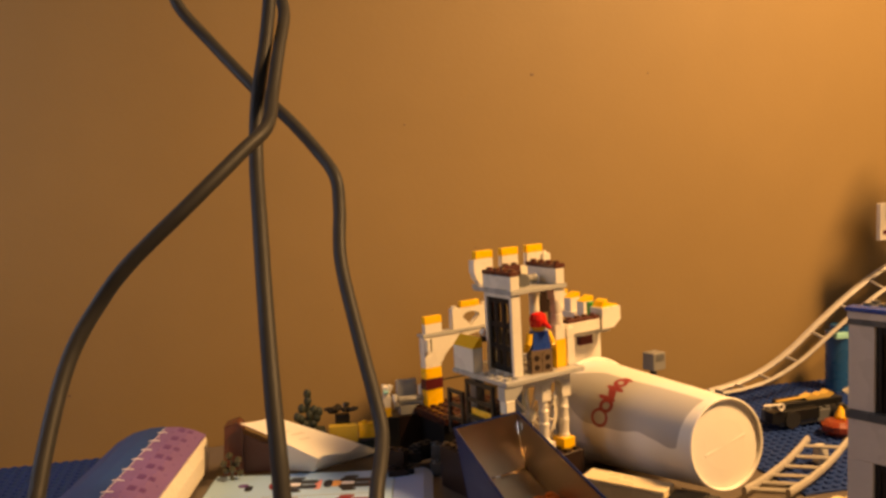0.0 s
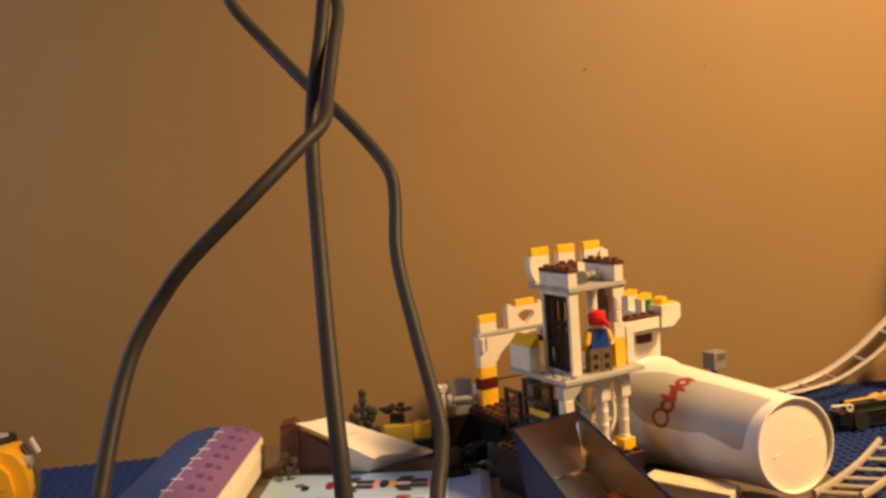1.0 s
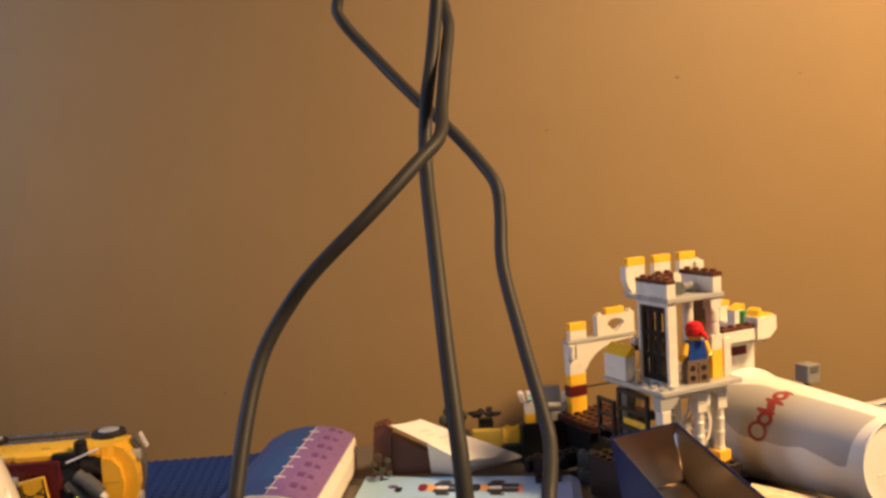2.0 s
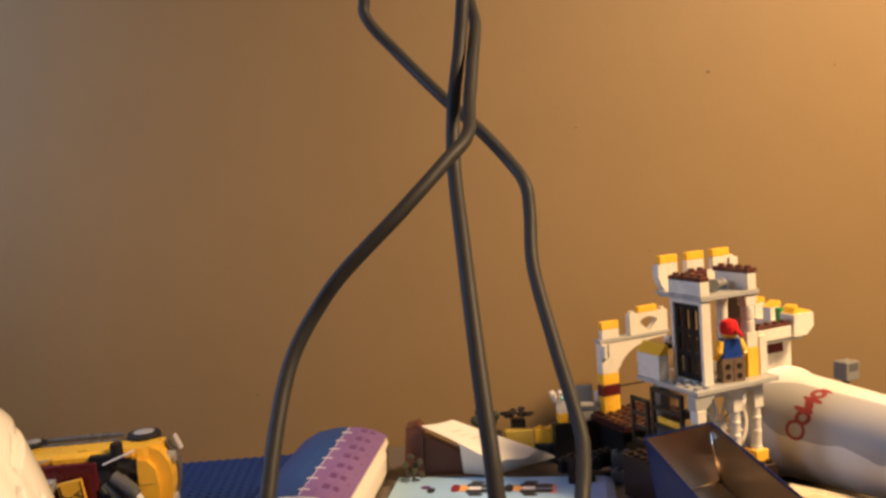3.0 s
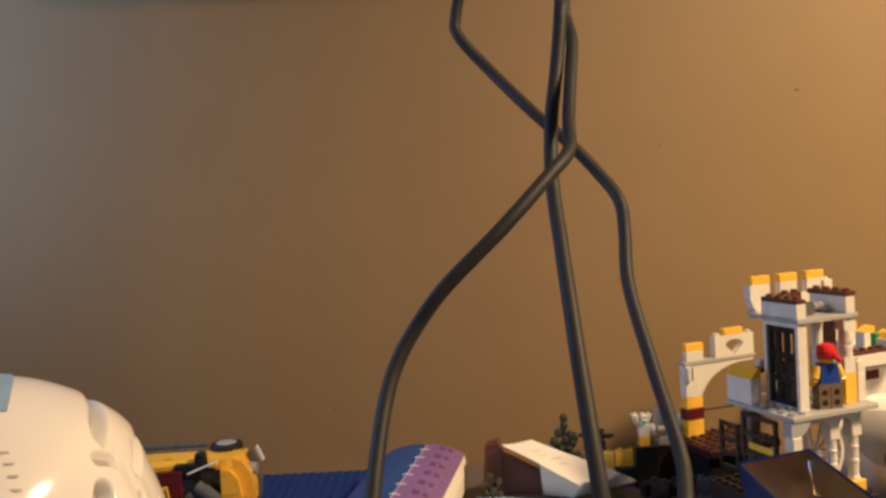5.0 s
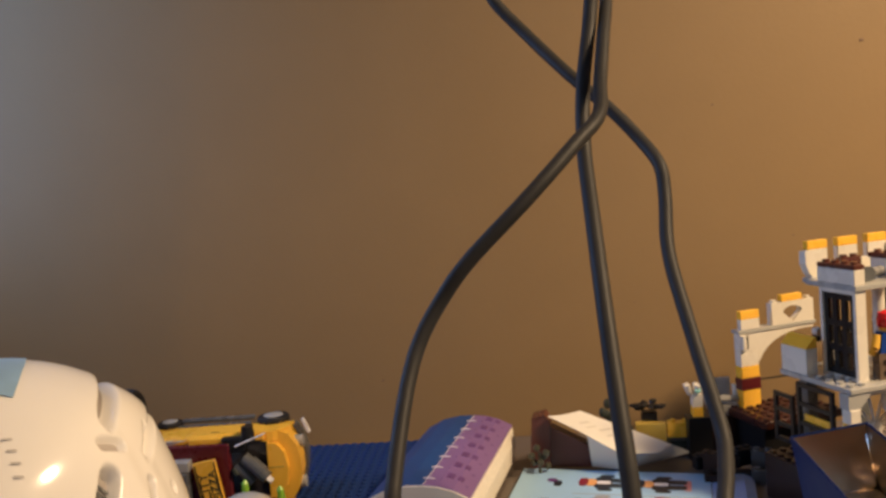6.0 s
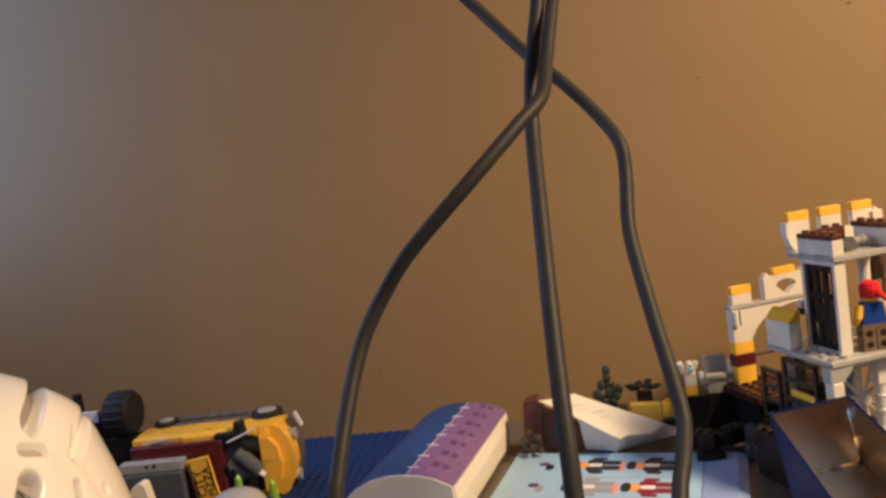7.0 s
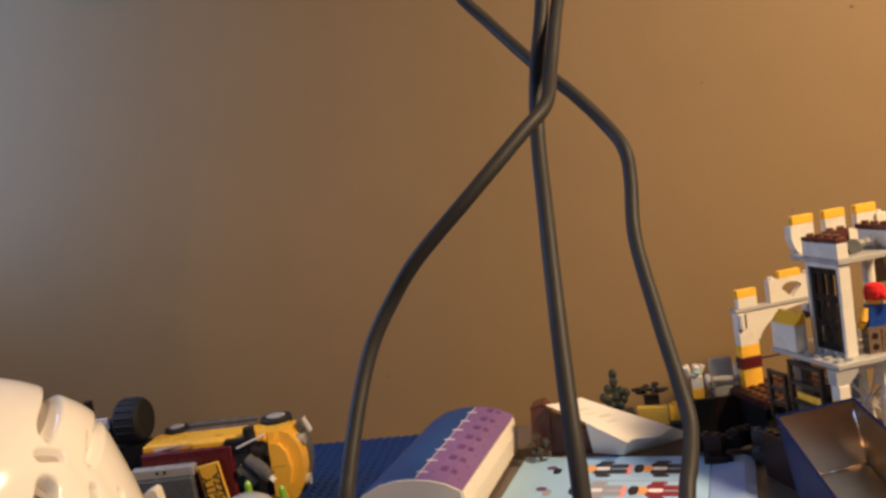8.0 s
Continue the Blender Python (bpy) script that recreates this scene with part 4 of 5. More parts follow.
# ---- pizza van lying on its side ----
def pizza_van():
    # own axes: x along the van to its front, y from roof (0) to underside, z across the van, upward as it lies
    m = Matrix.Translation((-0.130, 0.464, 0.0)) @ Matrix.Rotation(radians(3), 4, "Z") @ Matrix.Diagonal((0.955, 1, 1, 1))
    v = thing("toy_pizza_van", m, "yellow and dark red toy pizza van lying on its side", "toy car")
    L = 124.0
    # body
    body = bmesh.new()
    add_box(body, 0, 8, 0, 78, 34, 58, 1)
    part("body", body, YELLOW, v)
    part("roof_panel", add_box(bmesh.new(), -2, 0, 4, 72, 8, 53, 1), DKRED, v, "dark red roof panel")
    part("roof_box", add_box(bmesh.new(), -6, -10, 2, 42, 0, 36.2, 1.5), DKGREY, v, "dark grey oven box on the roof")
    strip = part("side_strip", add_box(bmesh.new(), -8, -9, 36.4, 43, -0.2, 44, 0.6), GREY, v, "pale grey strip with dark dots")
    for x in (14, 20):
        rod(strip, DKBROWN, (x, -9.4, 41), (x, -9.02, 41), 1.4, name="dot", seg=8)
    part("side_panel", add_box(bmesh.new(), -2, 6, 52.2, 98, 33.5, 57.3, 0.8), YELLOW, v)
    part("flame_print", add_prism(bmesh.new(), [(8, 52.5), (26, 53.2), (38, 56.4), (25, 55.2), (30, 57), (14, 55.4), (20, 57.2), (6, 54.6)], "y", 5.6, 6.0), PRINTWHITE, v, "pale flame print")
    part("flame_print", add_prism(bmesh.new(), [(10, 53.0), (22, 53.6), (32, 55.4), (20, 54.6)], "y", 5.3, 5.7), DKRED, v, "dark red flame print")
    # cabin
    part("windscreen", add_prism(bmesh.new(), [(68, 4), (104, 12), (104, 30), (68, 30)], "z", 6, 52), WINDOWGLASS, v, "dark tinted windscreen")
    part("cabin_frame", add_box(bmesh.new(), 66, 1, 46, 84, 14, 57, 1), BLACK, v)
    rod(v, BLACK, (86, 6, 53), (86, 6, 64), 5.8, 4.4, name="mirror")
    # white colour stands in for the glint on the chrome wiper
    rod(v, PRINTWHITE, (77, -1, 51), (101, -1, 59.5), 0.7, name="wiper", seg=8, label="wiper rod with its chrome glint put into the pale colour")
    rod(v, DKGREY, (83, 2, 41), (101, -3, 27), 4.8, name="exhaust", label="dark grey pipe")
    rod(v, DKGREY, (88, 1, 38), (98, -2.4, 30), 5.2, name="clamp", seg=12)
    rod(v, DKGREY, (76, 3, 36), (88, 1, 22), 3.6, name="exhaust")
    rod(v, PRINTWHITE, (101.2, -3, 26.8), (104.5, -4, 24), 2.6, name="exhaust_tip", seg=4)
    rod(v, GREEN, (74, 1, 34), (77, 0, 29), 2.6, name="leaf_stud", seg=8)
    for x in (51, 71):
        part("door_line", add_box(bmesh.new(), x, 8, 57.25, x + 0.7, 32, 57.5, 0), OLIVE, v)
    part("door_handle", add_box(bmesh.new(), 55, 14, 57.3, 62, 15.6, 58.2, 0.3), BLACK, v)
    part("step_panel", add_box(bmesh.new(), 40, 3.2, 52.2, 66, 5.9, 56.6, 0.5), YELLOW, v)
    # bonnet with curved wings
    nose = [(102, 1), (109, 0.5), (116.5, 4), (122, 13), (124.5, 24), (124.5, 34), (122, 45), (115.5, 54), (107, 58), (102, 57)]
    part("bonnet", add_prism(bmesh.new(), nose, "y", 12, 37), YELLOW, v)
    part("bonnet_top", add_prism(bmesh.new(), [(100, 8), (107, 9), (113, 16), (115.5, 29), (113, 42), (107, 49), (100, 50)], "y", 6, 12), YELLOW, v)
    for z0, z1 in ((0.4, 8), (50, 57.6)):
        part("wing", add_prism(bmesh.new(), [(100 - 17 * math.cos(a), 34 - 25 * math.sin(a)) for a in (math.pi * k / 12 for k in range(13))], "z", z0, z1), YELLOW, v)
    part("crease", add_box(bmesh.new(), 101, 5.6, 31, 112, 6.4, 31.8, 0), OLIVE, v)
    for z in (13, 45):
        rod(v, GREYCLEAR, (117, 24, z), (125.3, 24, z), 4.6, name="headlight", label="pale round headlight")
    part("bumper", add_prism(bmesh.new(), [(118.5, 3), (124, 12), (126.8, 24), (126.8, 36), (124, 48), (118.5, 56), (117, 56), (122, 46), (124.6, 34), (124.6, 24), (122, 13), (117, 3)], "y", 28, 40), DKGREY, v)
    part("badge", add_prism(bmesh.new(), [(128.5, 49), (130.5, 50), (125.5, 61), (123.8, 60)], "y", 27, 31), PRINTWHITE, v)
    # wheels, sills and chassis
    part("chassis", add_box(bmesh.new(), 2, 37.2, 6, 116, 44, 56, 1), DKGREY, v)
    part("sill", add_box(bmesh.new(), 22, 33.7, 52, 82, 37, 59.0, 0.8), DKGREY, v)
    part("sill_line", add_box(bmesh.new(), 24, 39, 59.1, 84, 44, 62.2, 0.8), DKGREY, v)
    for x in (14, 99):
        for z in (53.5, 0.2):
            k = 1.0 if x > 50 else 0.78
            w = part("wheel", lathe(bmesh.new(), [(6 * k, 0), (12.2 * k, 0.2), (13 * k, 1.6), (13 * k, 6.4), (12.2 * k, 7.6), (8.5 * k, 8.0)], (x, 40, z), 24), RUBBER, v, "black rubber wheel", smooth=False)
            part("hubcap", lathe(bmesh.new(), [(8.2 * k, 7.4), (8.0 * k, 8.4), (5 * k, 9.0), (1, 9.2)], (x, 40, z), 20), GREYCLEAR, w, "pale grey hubcap")
    # sign on the roof
    sign = part("roof_sign", add_box(bmesh.new(), 44, -8, 6, 62, -5.5, 44, 0.4), YELLOW, v, "yellow sign plate with lettering")
    part("sign_foot", add_box(bmesh.new(), 46, -5.6, 10, 60, 0, 20, 0.4), DKRED, v)
    for text, z, s in (("CITY", 30.5, 9.6), ("PIZZA", 14.5, 8.6)):
        cu = bpy.data.curves.new("lettering", "FONT")
        cu.body, cu.size, cu.extrude, cu.align_x, cu.align_y = text, s * MM, 0.00015, "CENTER", "CENTER"
        tmp = bpy.data.objects.new("lettering", cu)
        me = bpy.data.meshes.new_from_object(tmp)
        bpy.data.objects.remove(tmp)
        me.materials.append(BLACK if text == "CITY" else GREEN)
        ob = new("lettering", me)
        ob.parent = sign
        x = 50.0 if text == "CITY" else 57.4
        ob.matrix_local = Matrix.Translation((x * MM, -8.25 * MM, 25 * MM)) @ Matrix.Rotation(radians(90), 4, "X") @ Matrix.Rotation(radians(90), 4, "Z")
    sign.matrix_local = Matrix.Translation((0.057, 0, 0.0245)) @ Matrix.Rotation(radians(-9), 4, "Y") @ Matrix.Translation((-0.053, 0, -0.025))
    for x in (45.2, 60.2):
        part("sign_border", add_box(bmesh.new(), x, -8.3, 8, x + 0.8, -8.0, 42, 0), BLACK, sign)


pizza_van()


# ---- black wheel and its stack standing behind the van ----
def wheel_stack():
    t = thing("toy_wheel_stack", pose(-0.1515, 0.500, -0.0015), "black rubber toy wheel on a dark brick stack", "toy wheel")
    tyre = lathe(bmesh.new(), [(10, -10), (15, -10.5), (17, -8.5), (17.6, 0), (17, 8.5), (15, 10.5), (10, 10)], (0, 0, 73), 30, "x")
    tyre = part("tyre", tyre, RUBBER, t)
    for k in range(18):
        a = 2 * math.pi * k / 18
        part("tread", add_cyl(bmesh.new(), (-7, 17.2 * math.cos(a), 73 + 17.2 * math.sin(a)), (7, 17.2 * math.cos(a), 73 + 17.2 * math.sin(a)), 1.1, 1.1, 5), RUBBER, tyre)
    rod(t, BLACK, (-9.2, 0, 73), (7.0, 0, 73), 9.8, name="rim")
    part("hub_ring", lathe(bmesh.new(), [(5.0, 7.1), (5.2, 8.6), (7.0, 8.8), (7.2, 7.1)], (0, 0, 73), 20, "x", True), DKGREY, t)
    brick(t, BLACK, -14, -8, 4, 10, 8, 55, name="block")
    rod(t, BLACK, (-36, 0, 73.5), (-36, 0, 92), 4.2, 3.4, name="peg")
    brick(t, BLACK, -42, -8, 4, -16, 8, 74, name="block")
    brick(t, PRINTWHITE, -30, -9.5, 70, -16, -8.2, 79, name="label_tile", label="white tile")
    brick(t, RED, -38, -9.5, 70, -30.2, -8.2, 77, name="label_tile", label="red tile")


wheel_stack()


def grey_dome():
    d = thing("grey_toy_dome", pose(-0.038, 0.424, 0.0037), "translucent grey toy dome standing before the van", "toy dome")
    part("dome", lathe(bmesh.new(), [(22, 0), (22, 9), (20.8, 16), (17, 21.4), (11, 25), (5, 26.4), (0.6, 26.7)], seg=32), GREYCLEAR, d, smooth=True)
    for x, y, h, t in ((-18, 30, 24, 0), (10, 26, 20, -4)):
        o = thing("lime_toy_stick", pose(-0.029 + x * MM, 0.424 + y * MM, 0.0037, 0, t, 0), "lime green toy stick standing by the dome", "toy stick", group="lime sticks")
        rod(o, LIME, (0, 0, 0.1), (0, 0, h), 3.4, 2.4, name="stick")
        rod(o, LIME, (0, 0, h), (0, 0, h + 2.4), 2.4, 0.8, name="tip")
    w = thing("white_toy_piece", pose(-0.0300, 0.283, 0.0, 0, 0, 4) @ Matrix.Diagonal((0.75, 1, 1.04, 1)), "white tapered toy piece beside the helmet", "toy brick")
    part("body", add_prism(bmesh.new(), [(-12, 0.05), (11, 0.05), (8, 76), (5, 88), (2, 89), (-4, 87), (-8, 78)], "y", -4, 4), WHITE, w)
    part("rib", add_prism(bmesh.new(), [(-9, 4), (9, 4), (5, 76), (-5, 76)], "y", -5.2, -4.05), WHITE, w)


grey_dome()


# ---- white hockey helmet ----
def helmet():
    # turned about its front-to-back axis: phi from the crown to the side, beta from the middle to the front
    cx, cy, cz, sx, sy, sz, p = -0.0735, 0.1405, 0.0856, 0.1094, 0.0824, 0.1092, 2.8
    h = thing("hockey_helmet", Matrix.Translation((cx, cy, 0)), "glossy white hockey helmet with slotted vents", "helmet")
    lean = 1.9  # the ridges sit this much nearer the crown
    # vent slots: from and to (phi, beta), half width in degrees, depth
    slots = [(51.7, 10.2, 53.4, 6.0, 1.0, 0.0045), (56.4, 13.4, 61.5, 20.5, 1.75, 0.0085), (61.5, 20.5, 68, 27, 1.9, 0.0085),
             (53.2, -7, 55.8, -2.4, 0.55, 0.005), (60.9, 2.2, 66, 7.0, 0.8, 0.0065), (66, 7.0, 73, 12, 0.9, 0.0065), (64.4, -6.8, 64.6, -6.6, 0.8, 0.005)]

    def ramp(x, a, b):
        t = min(1.0, max(0.0, (x - a) / (b - a)))
        return t * t * (3 - 2 * t)

    def bell(x, c, w):
        return math.exp(-((x - c) / w) ** 2)

    def reach(f, b, slot):
        f0, b0, f1, b1, half, _ = slot
        k = 0.78
        px, py, qx, qy = f - f0, (b - b0) * k, f1 - f0, (b1 - b0) * k
        t = min(1.0, max(0.0, (px * qx + py * qy) / (qx * qx + qy * qy + 1e-9)))
        return math.hypot(px - t * qx, py - t * qy) / half

    def radius(f):
        c, s = abs(math.cos(math.radians(f))), abs(math.sin(math.radians(f)))
        return 1.0 / ((s / sx) ** p + (c / sz) ** p) ** (1 / p)

    def crown_edge(b):
        """Where the crown plate ends and drops to the side lobe."""
        return 44.6 + 0.36 * (b + 2) + 0.008 * max(0.0, b + 2) ** 2

    def relief(f, b):
        """Outward offset: swellings and the long ridges with their channels."""
        g = abs(f) + lean
        d = -0.0065 * bell(g, 14, 15) + 0.003 * bell(g, 49, 8) + 0.0012 * bell(g, 70, 12)
        e = crown_edge(b)
        d -= 0.0062 * ramp(g, e - 0.3, e + 1.1) * (1 - 0.85 * ramp(g, e + 1.9, e + 4.2)) * (1 - ramp(b, 2.5, 7.5))
        e = 54.2 + 0.3 * (b + 7)
        d -= 0.0045 * ramp(g, e - 0.6, e + 0.4) * (1 - 0.85 * ramp(g, e + 0.8, e + 2.8)) * (1 - ramp(b, -4, 1))
        return d

    def carved(f, b):
        g, deep = abs(f) + lean, 0.0
        for s in slots:
            if abs(g - (s[0] + s[2]) / 2) < 14 and abs(b - (s[1] + s[3]) / 2) < 26:
                deep = max(deep, s[5] * (1 - ramp(reach(g, b, s), 0.45, 1.3)))
        return relief(f, b) - deep

    def at(f, b, off):
        e = math.radians(b)
        r = (radius(f) + off) * abs(math.cos(e)) ** 0.9
        y = math.copysign(abs(math.sin(e)) ** 0.95, e)
        return Vector((r * math.sin(math.radians(f)), -(sy + off) * y, max(0.0005, cz + r * math.cos(math.radians(f)))))
    phis = [20 + 0.35 * k for k in range(180)] + [83 + 3 * k for k in range(66)] + [-79 + 3 * k for k in range(33)]
    betas = [-90 + 4 * k for k in range(15)] + [-30 + 0.45 * k for k in range(151)] + [38 + 4 * k for k in range(14)]
    bm = bmesh.new()
    rows = [[bm.verts.new(at(f, b, carved(f if f < 180 else f - 360, b))) for f in phis] for b in betas]
    n = len(phis)
    for lo, hi in zip(rows, rows[1:]):
        for j in range(n):
            bm.faces.new((lo[j], lo[(j + 1) % n], hi[(j + 1) % n], hi[j]))
    bm.faces.new(rows[-1])
    bmesh.ops.recalc_face_normals(bm, faces=bm.faces)
    part("shell", bm, HELMET, h, "glossy white plastic shell", smooth=True)

    def patch(name, corners, nu, nv, off, mat, words):
        """A skin between four (phi, beta) corners, a little off the shell."""
        b = bmesh.new()
        (f0, b0), (f1, b1), (f2, b2), (f3, b3) = corners
        g = []
        for i in range(nu + 1):
            u, row = i / nu, []
            for j in range(nv + 1):
                v = j / nv
                f = (f0 * (1 - u) + f1 * u) * (1 - v) + (f3 * (1 - u) + f2 * u) * v
                be = (b0 * (1 - u) + b1 * u) * (1 - v) + (b3 * (1 - u) + b2 * u) * v
                row.append(b.verts.new(at(f - lean, be, off(f - lean, be))))
            g.append(row)
        for i in range(nu):
            for j in range(nv):
                b.faces.new((g[i][j], g[i + 1][j], g[i + 1][j + 1], g[i][j + 1]))
        bmesh.ops.recalc_face_normals(b, faces=b.faces)
        return part(name, b, mat, h, words, smooth=True)
    # foam behind the slots, lying just above each slot's floor
    for s in slots:
        f0, b0, f1, b1, half, deep = s
        if half < 0.7:
            continue
        qx, qy = f1 - f0, b1 - b0
        ln = math.hypot(qx, qy) + 1e-6
        ux, uy = qx / ln, qy / ln
        wx, wy = -uy * half * 1.35, ux * half * 1.35
        ex, ey = ux * half * 0.8, uy * half * 0.8
        cs = [(f0 - ex - wx, b0 - ey - wy), (f1 + ex - wx, b1 + ey - wy), (f1 + ex + wx, b1 + ey + wy), (f0 - ex + wx, b0 - ey + wy)]

        share = 0.5 if f0 < 46 else 0.66

        def sunk(f, b, deep=deep, share=share):
            return relief(f, b) - deep * share
        grate = half > 1.6
        patch("vent_padding", cs, 20, 10, sunk, PAD, "grey foam behind the vent slot")
        if grate:
            for k in range(7):
                u = (k + 0.3) / 7
                fa, ba = f0 + qx * u, b0 + qy * u
                q = [(fa - wx * 0.8, ba - wy * 0.8), (fa - wx * 0.8 + qx * 0.07, ba - wy * 0.8 + qy * 0.07), (fa + wx * 0.5 + qx * 0.07, ba + wy * 0.5 + qy * 0.07), (fa + wx * 0.5, ba + wy * 0.5)]
                patch("grate_bar", q, 2, 3, lambda f, b: sunk(f, b) + 0.0008, DKGREY, "dark mesh bar")
    # dull wall under the crown plate's edge
    lo, hi = -24, 4.6
    bm_corners = [(crown_edge(lo) + 0.1, lo), (crown_edge(hi) + 0.1, hi), (crown_edge(hi) + 1.6, hi), (crown_edge(lo) + 2.9, lo)]
    patch("vent_wall", bm_corners, 24, 8, lambda f, b: relief(f, b) + 0.00035, VENTGREY, "dull grey vent wall")
    patch("blue_decal", [(18.5, -15), (28.5, -12), (37, 13), (28, 15)], 18, 18, lambda f, b: relief(f, b) + 0.0005, DECALBLUE, "pale blue decal")
    for k in range(4):
        f, b = 41.2 + k * 1.9, 23.6 + k * 1.6
        patch("print_bar", [(f, b), (f + 1.0, b - 1.1), (f + 1.45, b - 0.95), (f + 0.45, b + 0.15)], 3, 3, lambda f, b: relief(f, b) + 0.0005, PALEPRINT, "faint grey printed bar")


helmet()


# ---- coaster track by the wall ----
def rail_pair(name, line, half, drop, rung_every, mat, words):
    """Two rails with rungs along a line, in metres; half: half the gauge along y. The track banks as it climbs."""

    def bank(f):
        return -0.002 + 0.008 * f
    t = thing(name, Matrix.Identity(4), words, "toy track", group="toy coaster track")
    for s, r in ((-1, 0.0017), (1, 0.0027)):
        part("rail", tube(bmesh.new(), [p + Vector((0, s * half, s * bank(i / (len(line) - 1)))) for i, p in enumerate(line)], r, 8, 1.6), mat, t)
    n = 0
    for i in range(2, len(line) - 1, rung_every):
        bm = bmesh.new()
        p = line[i]
        k = bank(i / (len(line) - 1))
        bm2 = tube(bm, [p + Vector((0, -half, -k)), p, p + Vector((0, half, k))], 0.0013, 6)
        part("rung", bm2, mat, t)
    return t


line = smooth_line([(0.626, 0.575, 0.0135), (0.650, 0.575, 0.0165), (0.680, 0.575, 0.024), (0.715, 0.575, 0.042), (0.750, 0.575, 0.068), (0.790, 0.575, 0.096), (0.830, 0.575, 0.118), (0.87, 0.575, 0.132), (0.93, 0.575, 0.14)], 8)
track = rail_pair("toy_coaster_track", line, 0.012, 0, 7, TRACK, "white curved toy coaster track rising along the wall")
brick(track, DKGREY, 624, 566, 3.8, 632, 584, 12, name="support")
part("clip", add_box(bmesh.new(), 752, 561, 58, 766, 566, 64, 0.5), AQUA, track, "aqua track clip")
col = thing("teal_toy_column", pose(0.766, 0.575, 0.0037), "teal round toy column holding up the coaster track", "toy column")
rod(col, TEAL, (0, 0, 0), (0, 0, 60), 13, 13, name="shaft", seg=24)
rod(col, TEAL, (0, 0, 60), (0, 0, 66), 9, 9, name="cap", seg=24)
brick(col, WHITE, 12, -14, 8, 30, -4, 14, name="step")
col2 = thing("teal_toy_column", pose(0.90, 0.575, 0.0037), "teal round toy column holding up the coaster track", "toy column")
rod(col2, TEAL, (0, 0, 0), (0, 0, 130), 13, 13, name="shaft", seg=24)

line = smooth_line([(0.528, 0.351, 0.0075), (0.556, 0.366, 0.0085), (0.586, 0.382, 0.013), (0.6145, 0.398, 0.021)], 6)
low = thing("toy_track_piece", Matrix.Identity(4), "white toy track piece lying on the blue baseplate", "toy track", group="toy coaster track")
for off in (Vector((-0.0127, 0.0068, 0)), Vector((0.0127, -0.0068, 0))):
    part("rail", tube(bmesh.new(), [p + off for p in line], 0.0021, 8, 1.6), TRACK, low)
for i in range(1, len(line), 3):
    p = line[i]
    part("rung", tube(bmesh.new(), [p + Vector((-0.0127, 0.0068, 0)), p + Vector((0.0127, -0.0068, 0))], 0.0015, 6), TRACK, low)
brick(low, WHITE, 604, 394, 3.8, 612, 402, 17.5, name="support")


# ---- small sign box on a post ----
def sign_box():
    s = thing("toy_sign_box", pose(0.546, 0.548, 0, 0, 0, 20), "grey toy camera box on a thin post", "toy sign")
    brick(s, DKBROWN, -12, -8, 0.05, 12, 8, 10, name="base")
    rod(s, DKBROWN, (0, 0, 10), (0, 0, 50), 3.0, name="post")
    part("box", add_box(bmesh.new(), -8, -8, 50, 8, 6, 66, 0.6), MIDGREY, s)
    part("screen", add_box(bmesh.new(), -5.0, -8.5, 58.5, 5.5, -8.05, 64.8, 0.2), DKGREY, s, "dark recessed screen")


sign_box()


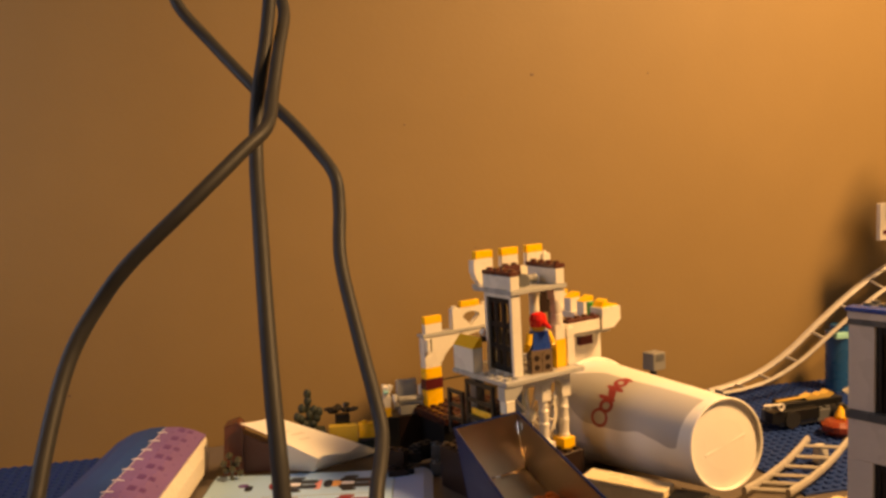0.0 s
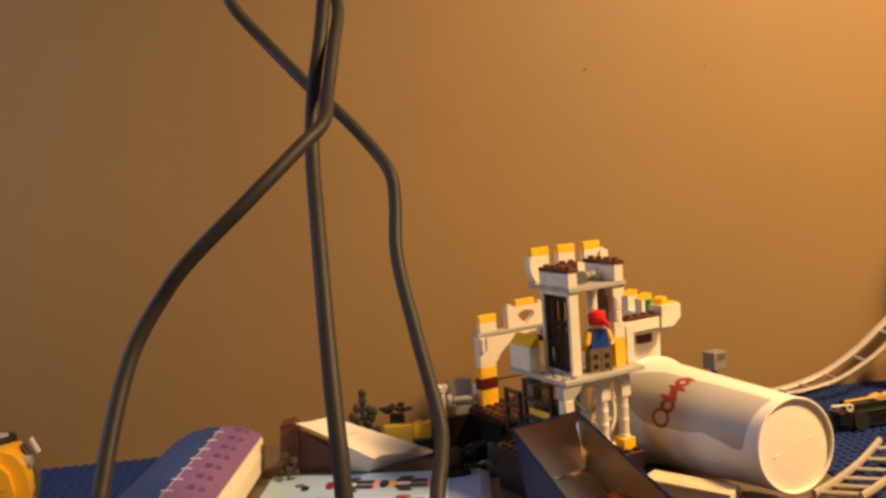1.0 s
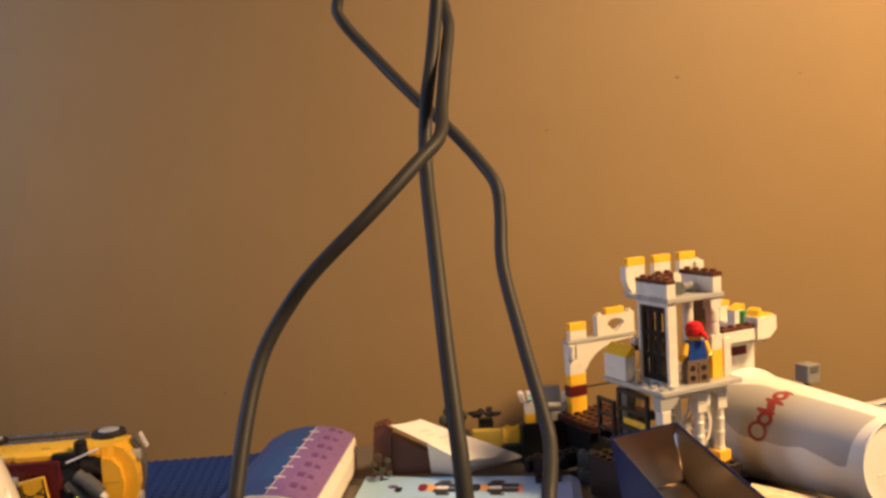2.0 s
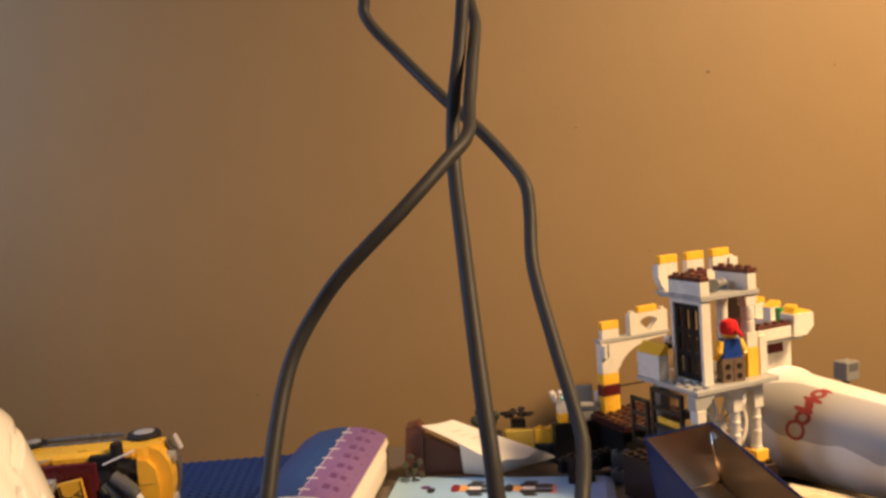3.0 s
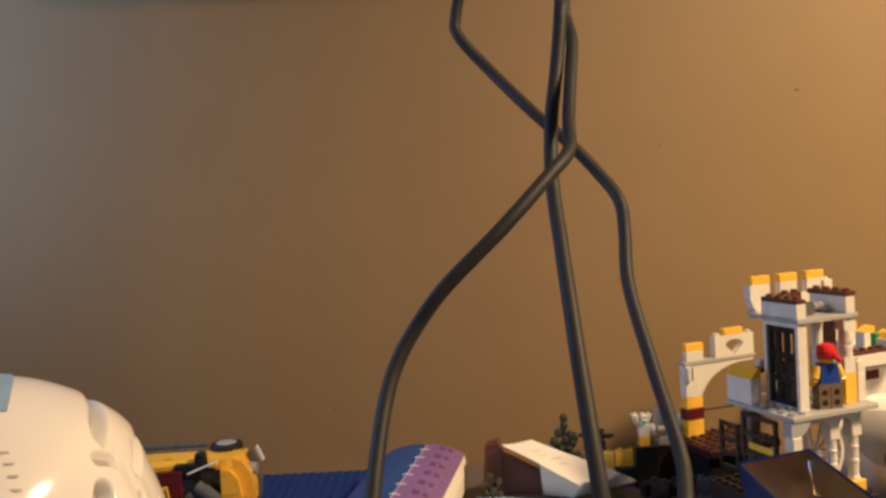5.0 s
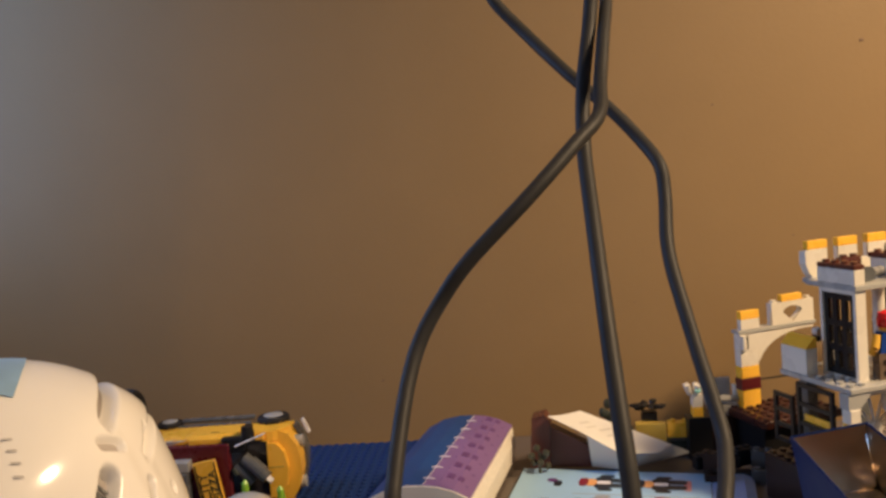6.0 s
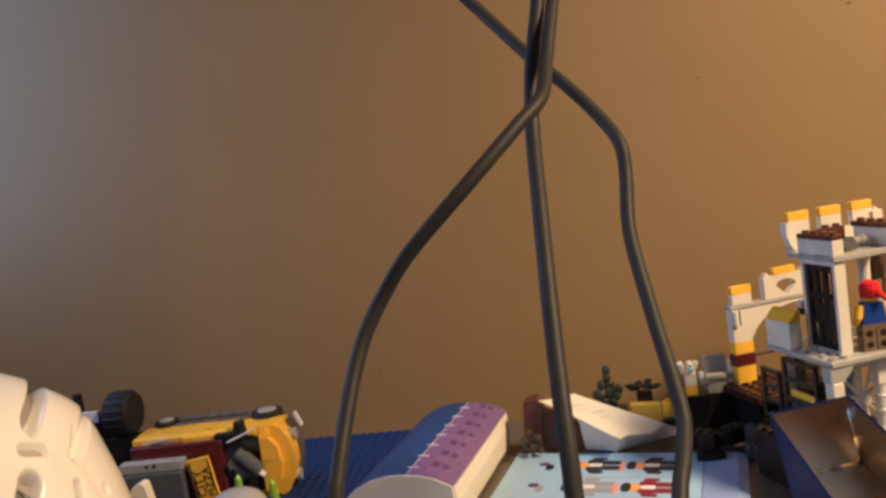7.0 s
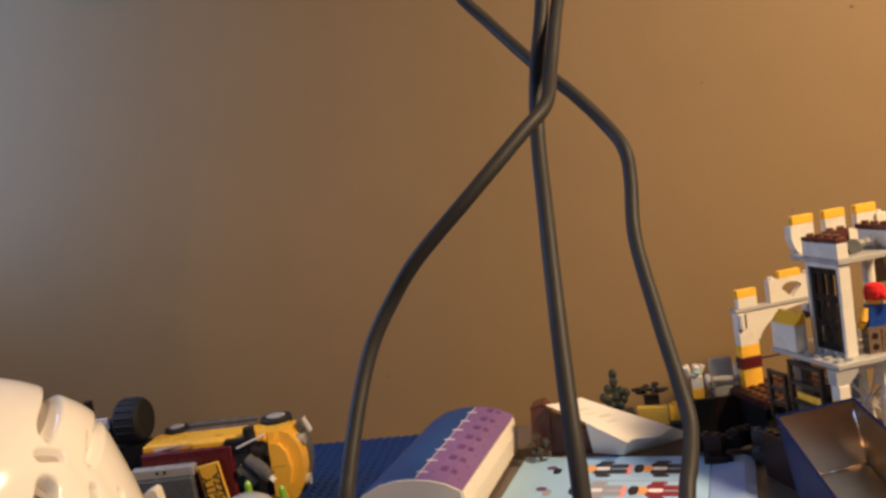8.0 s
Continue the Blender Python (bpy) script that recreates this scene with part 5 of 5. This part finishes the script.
# ---- toy vehicle parts by the track ----
def toy_vehicle():
    v = thing("dark_toy_vehicle", pose(0.640, 0.492, 0.0037, 0, 0, 4), "dark grey toy vehicle chassis with a gold load", "toy car")
    brick(v, DKGREY, -10, -12, 2, 64, 14, 12, studs=True, name="chassis")
    brick(v, BLACK, -20, -14, 6, 30, -4, 16, name="block")
    brick(v, BLACK, 0, -6, 13.8, 62, 12, 20, name="deck")
    for x in (0, 50):
        part("wheel", lathe(bmesh.new(), [(4, -4), (7.6, -4), (7.6, 4), (4, 4)], (x, -12, 8), 16, "y"), RUBBER, v)
    part("load", add_prism(bmesh.new(), [(26, 20.1), (50, 20.1), (55, 23), (49, 26), (45, 23.6), (40, 24.6), (36, 22.6), (30, 25), (22, 22.4)], "y", -4, 4), GOLD, v, "pearl gold load piece")
    rod(v, GOLD, (-10, -6, 23), (24, -2, 22.5), 1.1, name="barrel")
    rod(v, WHITE, (-30, -15, 24), (-14, -15, 23), 1.0, name="hook_arm")
    part("hook", lathe(bmesh.new(), [(2.0, -1), (3.4, -1), (3.4, 1), (2.0, 1)], (-12, -15, 21), 14, "y", True), WHITE, v, "small white ring")
    f = thing("toy_fire_cart", pose(0.667, 0.452, 0.0037, 0, 0, 12), "red toy cart with a yellow flame piece on top", "toy car")
    part("cart", lathe(bmesh.new(), [(10, 0.1), (14, 4), (14, 9), (10, 12), (3, 13)], seg=16), plastic("brick red toy plastic", (0.20, 0.035, 0.018)), f)
    part("flame", lathe(bmesh.new(), [(4, 12), (5, 15), (3, 20), (1, 24)], (3, 0, 0), 10), YELLOW, f, "yellow flame piece")
    brick(f, GREY, 16, -6, 0.1, 26, 8, 16, name="step")
    brick(f, BLACK, 26.2, -8, 0.1, 46, 8, 9, name="step")
    a = thing("toy_crane", pose(0.716, 0.470, 0.0037, 0, 0, -22), "light grey toy crane resting on a dark foot", "toy crane")
    brick(a, DKGREY, 0, -6, 0.1, 12, 6, 16, name="foot")
    part("arm", add_prism(bmesh.new(), [(-20, 24), (60, 6), (60, 14), (-18, 31), (-24, 28)], "y", -5, 5), GREY, a)
    s = thing("sandy_toy_rocks", pose(0.545, 0.325, 0.0, 0, 0, 0), "sandy tan toy rock pieces at the baseplate's edge", "toy rock")
    for x, y, r, hh in ((0, 0, 10, 9), (18, -4, 11, 10), (36, 2, 9, 7), (-17, -5, 8, 7)):
        part("rock", lathe(bmesh.new(), [(r, 0.1), (r * 0.9, hh * 0.6), (r * 0.4, hh)], (x, y, 0), 7), TAN, s)


toy_vehicle()


# ---- toy police building at the right of the desk ----
def toy_building():
    b = thing("toy_building", pose(0.490, 0.224, 0, 0, 0, -65), "white two storey toy building front with blue roof edge", "toy building")
    w, d = 128.0, 26.0
    part("floor_plate", add_box(bmesh.new(), -1, -1, 0.05, w + 1, d, 3.4), DKGREY, b)
    part("floor_plate", add_box(bmesh.new(), -1.2, -1.2, 100.1, w + 1, d, 104.8), DKGREY, b)
    brick(b, FACADE, 0, 0, 3.5, w, 8, 30, name="wall_brick")
    brick(b, FACADE, 0, 0, 78.1, w, 8, 100, name="wall_brick")
    for z0, z1 in ((30.1, 78), (104.9, 150)):
        for x0, x1 in ((0, 13.5), (58, 66), (114, w)):
            brick(b, FACADE, x0, 0, z0, x1, 8, z1, name="wall_brick")
        for x0, x1 in ((13.7, 57.8), (66.2, 113.8)):
            pane = part("window", add_box(bmesh.new(), x0, 3, z0 + 0.1, x1, 5, z1 - 0.1, 0), WINDOWGLASS, b, "dark tinted window")
            for xx in (x0, (x0 + x1) / 2 - 1.5, x1 - 3):
                part("mullion", add_box(bmesh.new(), xx, 1.5, z0 + 0.2, xx + 3, 6.5, z1 - 0.2, 0.2), BLACK, pane)
            part("rail", add_box(bmesh.new(), x0 + 3, 1.6, z1 - 4, x1 - 3, 6.4, z1 - 0.3, 0.2), BLACK, pane)
        for x0, x1 in ((0, 8), (w - 8, w)):
            brick(b, FACADE, x0, 8.1, z0, x1, d, z1, name="side_wall")
    part("stripe", add_box(bmesh.new(), -0.6, -0.6, 150.1, w + 0.6, d, 153.0), DKGREY, b)
    part("cornice", add_box(bmesh.new(), -0.6, -0.6, 153.1, w + 0.6, d, 157.0), FACADE, b)
    part("blue_edge", add_box(bmesh.new(), -1.5, -1.5, 157.1, w + 1.5, 8, 159.4), BLUE, b, "blue roof edge")
    part("roof", add_studs(add_box(bmesh.new(), 0, 8.1, 157.1, w, d, 158.6), 0, 8.1, w, d, 158.6), DKGREY, b, "dark grey studded roof plate")


toy_building()


# ---- white sign at the track's far end, unseen tree added for its shadow ----
w = thing("white_toy_sign", pose(0.810, 0.560, 0), "white toy sign piece standing above the coaster track", "toy sign")
rod(w, DKGREY, (8, 0, 3.7), (8, 0, 154), 3, name="post")
part("panel", add_box(bmesh.new(), -12, -3, 154, 22, 3, 191, 0.8), WHITE, w)
part("panel_print", add_box(bmesh.new(), -9, -3.3, 160, 19, -3.05, 164, 0), DKRED, w, "dark red printed bar")


# made-up tree outside the view; its boughs shape the dark blob on the wall
def shadow_tree():
    t = thing("shadow_tree", pose(0.868, 0.500, 0.0037), "unseen tall dark brown tree added to cast a shadow on the wall", "toy tree")
    rod(t, DKBROWN, (0, 0, 0), (0, 0, 350), 8, 4, name="trunk")
    rng = random.Random(9)
    for k in range(16):
        a, z = k * 2.4, 246 + k * 6.4
        r = 54 - 2.4 * k
        tip = (r * math.cos(a), 0.5 * r * math.sin(a), z - 8)
        bough = rod(t, DKBROWN, (0, 0, z), tip, 4, 2, name="bough", seg=8)
        for j in range(3):
            f = 0.5 + 0.25 * j
            bm = bmesh.new()
            bmesh.ops.create_icosphere(bm, subdivisions=1, radius=0.008, matrix=Matrix.Translation(Vector((tip[0] * f, tip[1] * f, z - 8 * f + rng.uniform(-5, 5))) * MM) @ Matrix.Diagonal((1.3, 0.9, 0.6, 1)))
            part("leaf", bm, GREEN, bough)


shadow_tree()
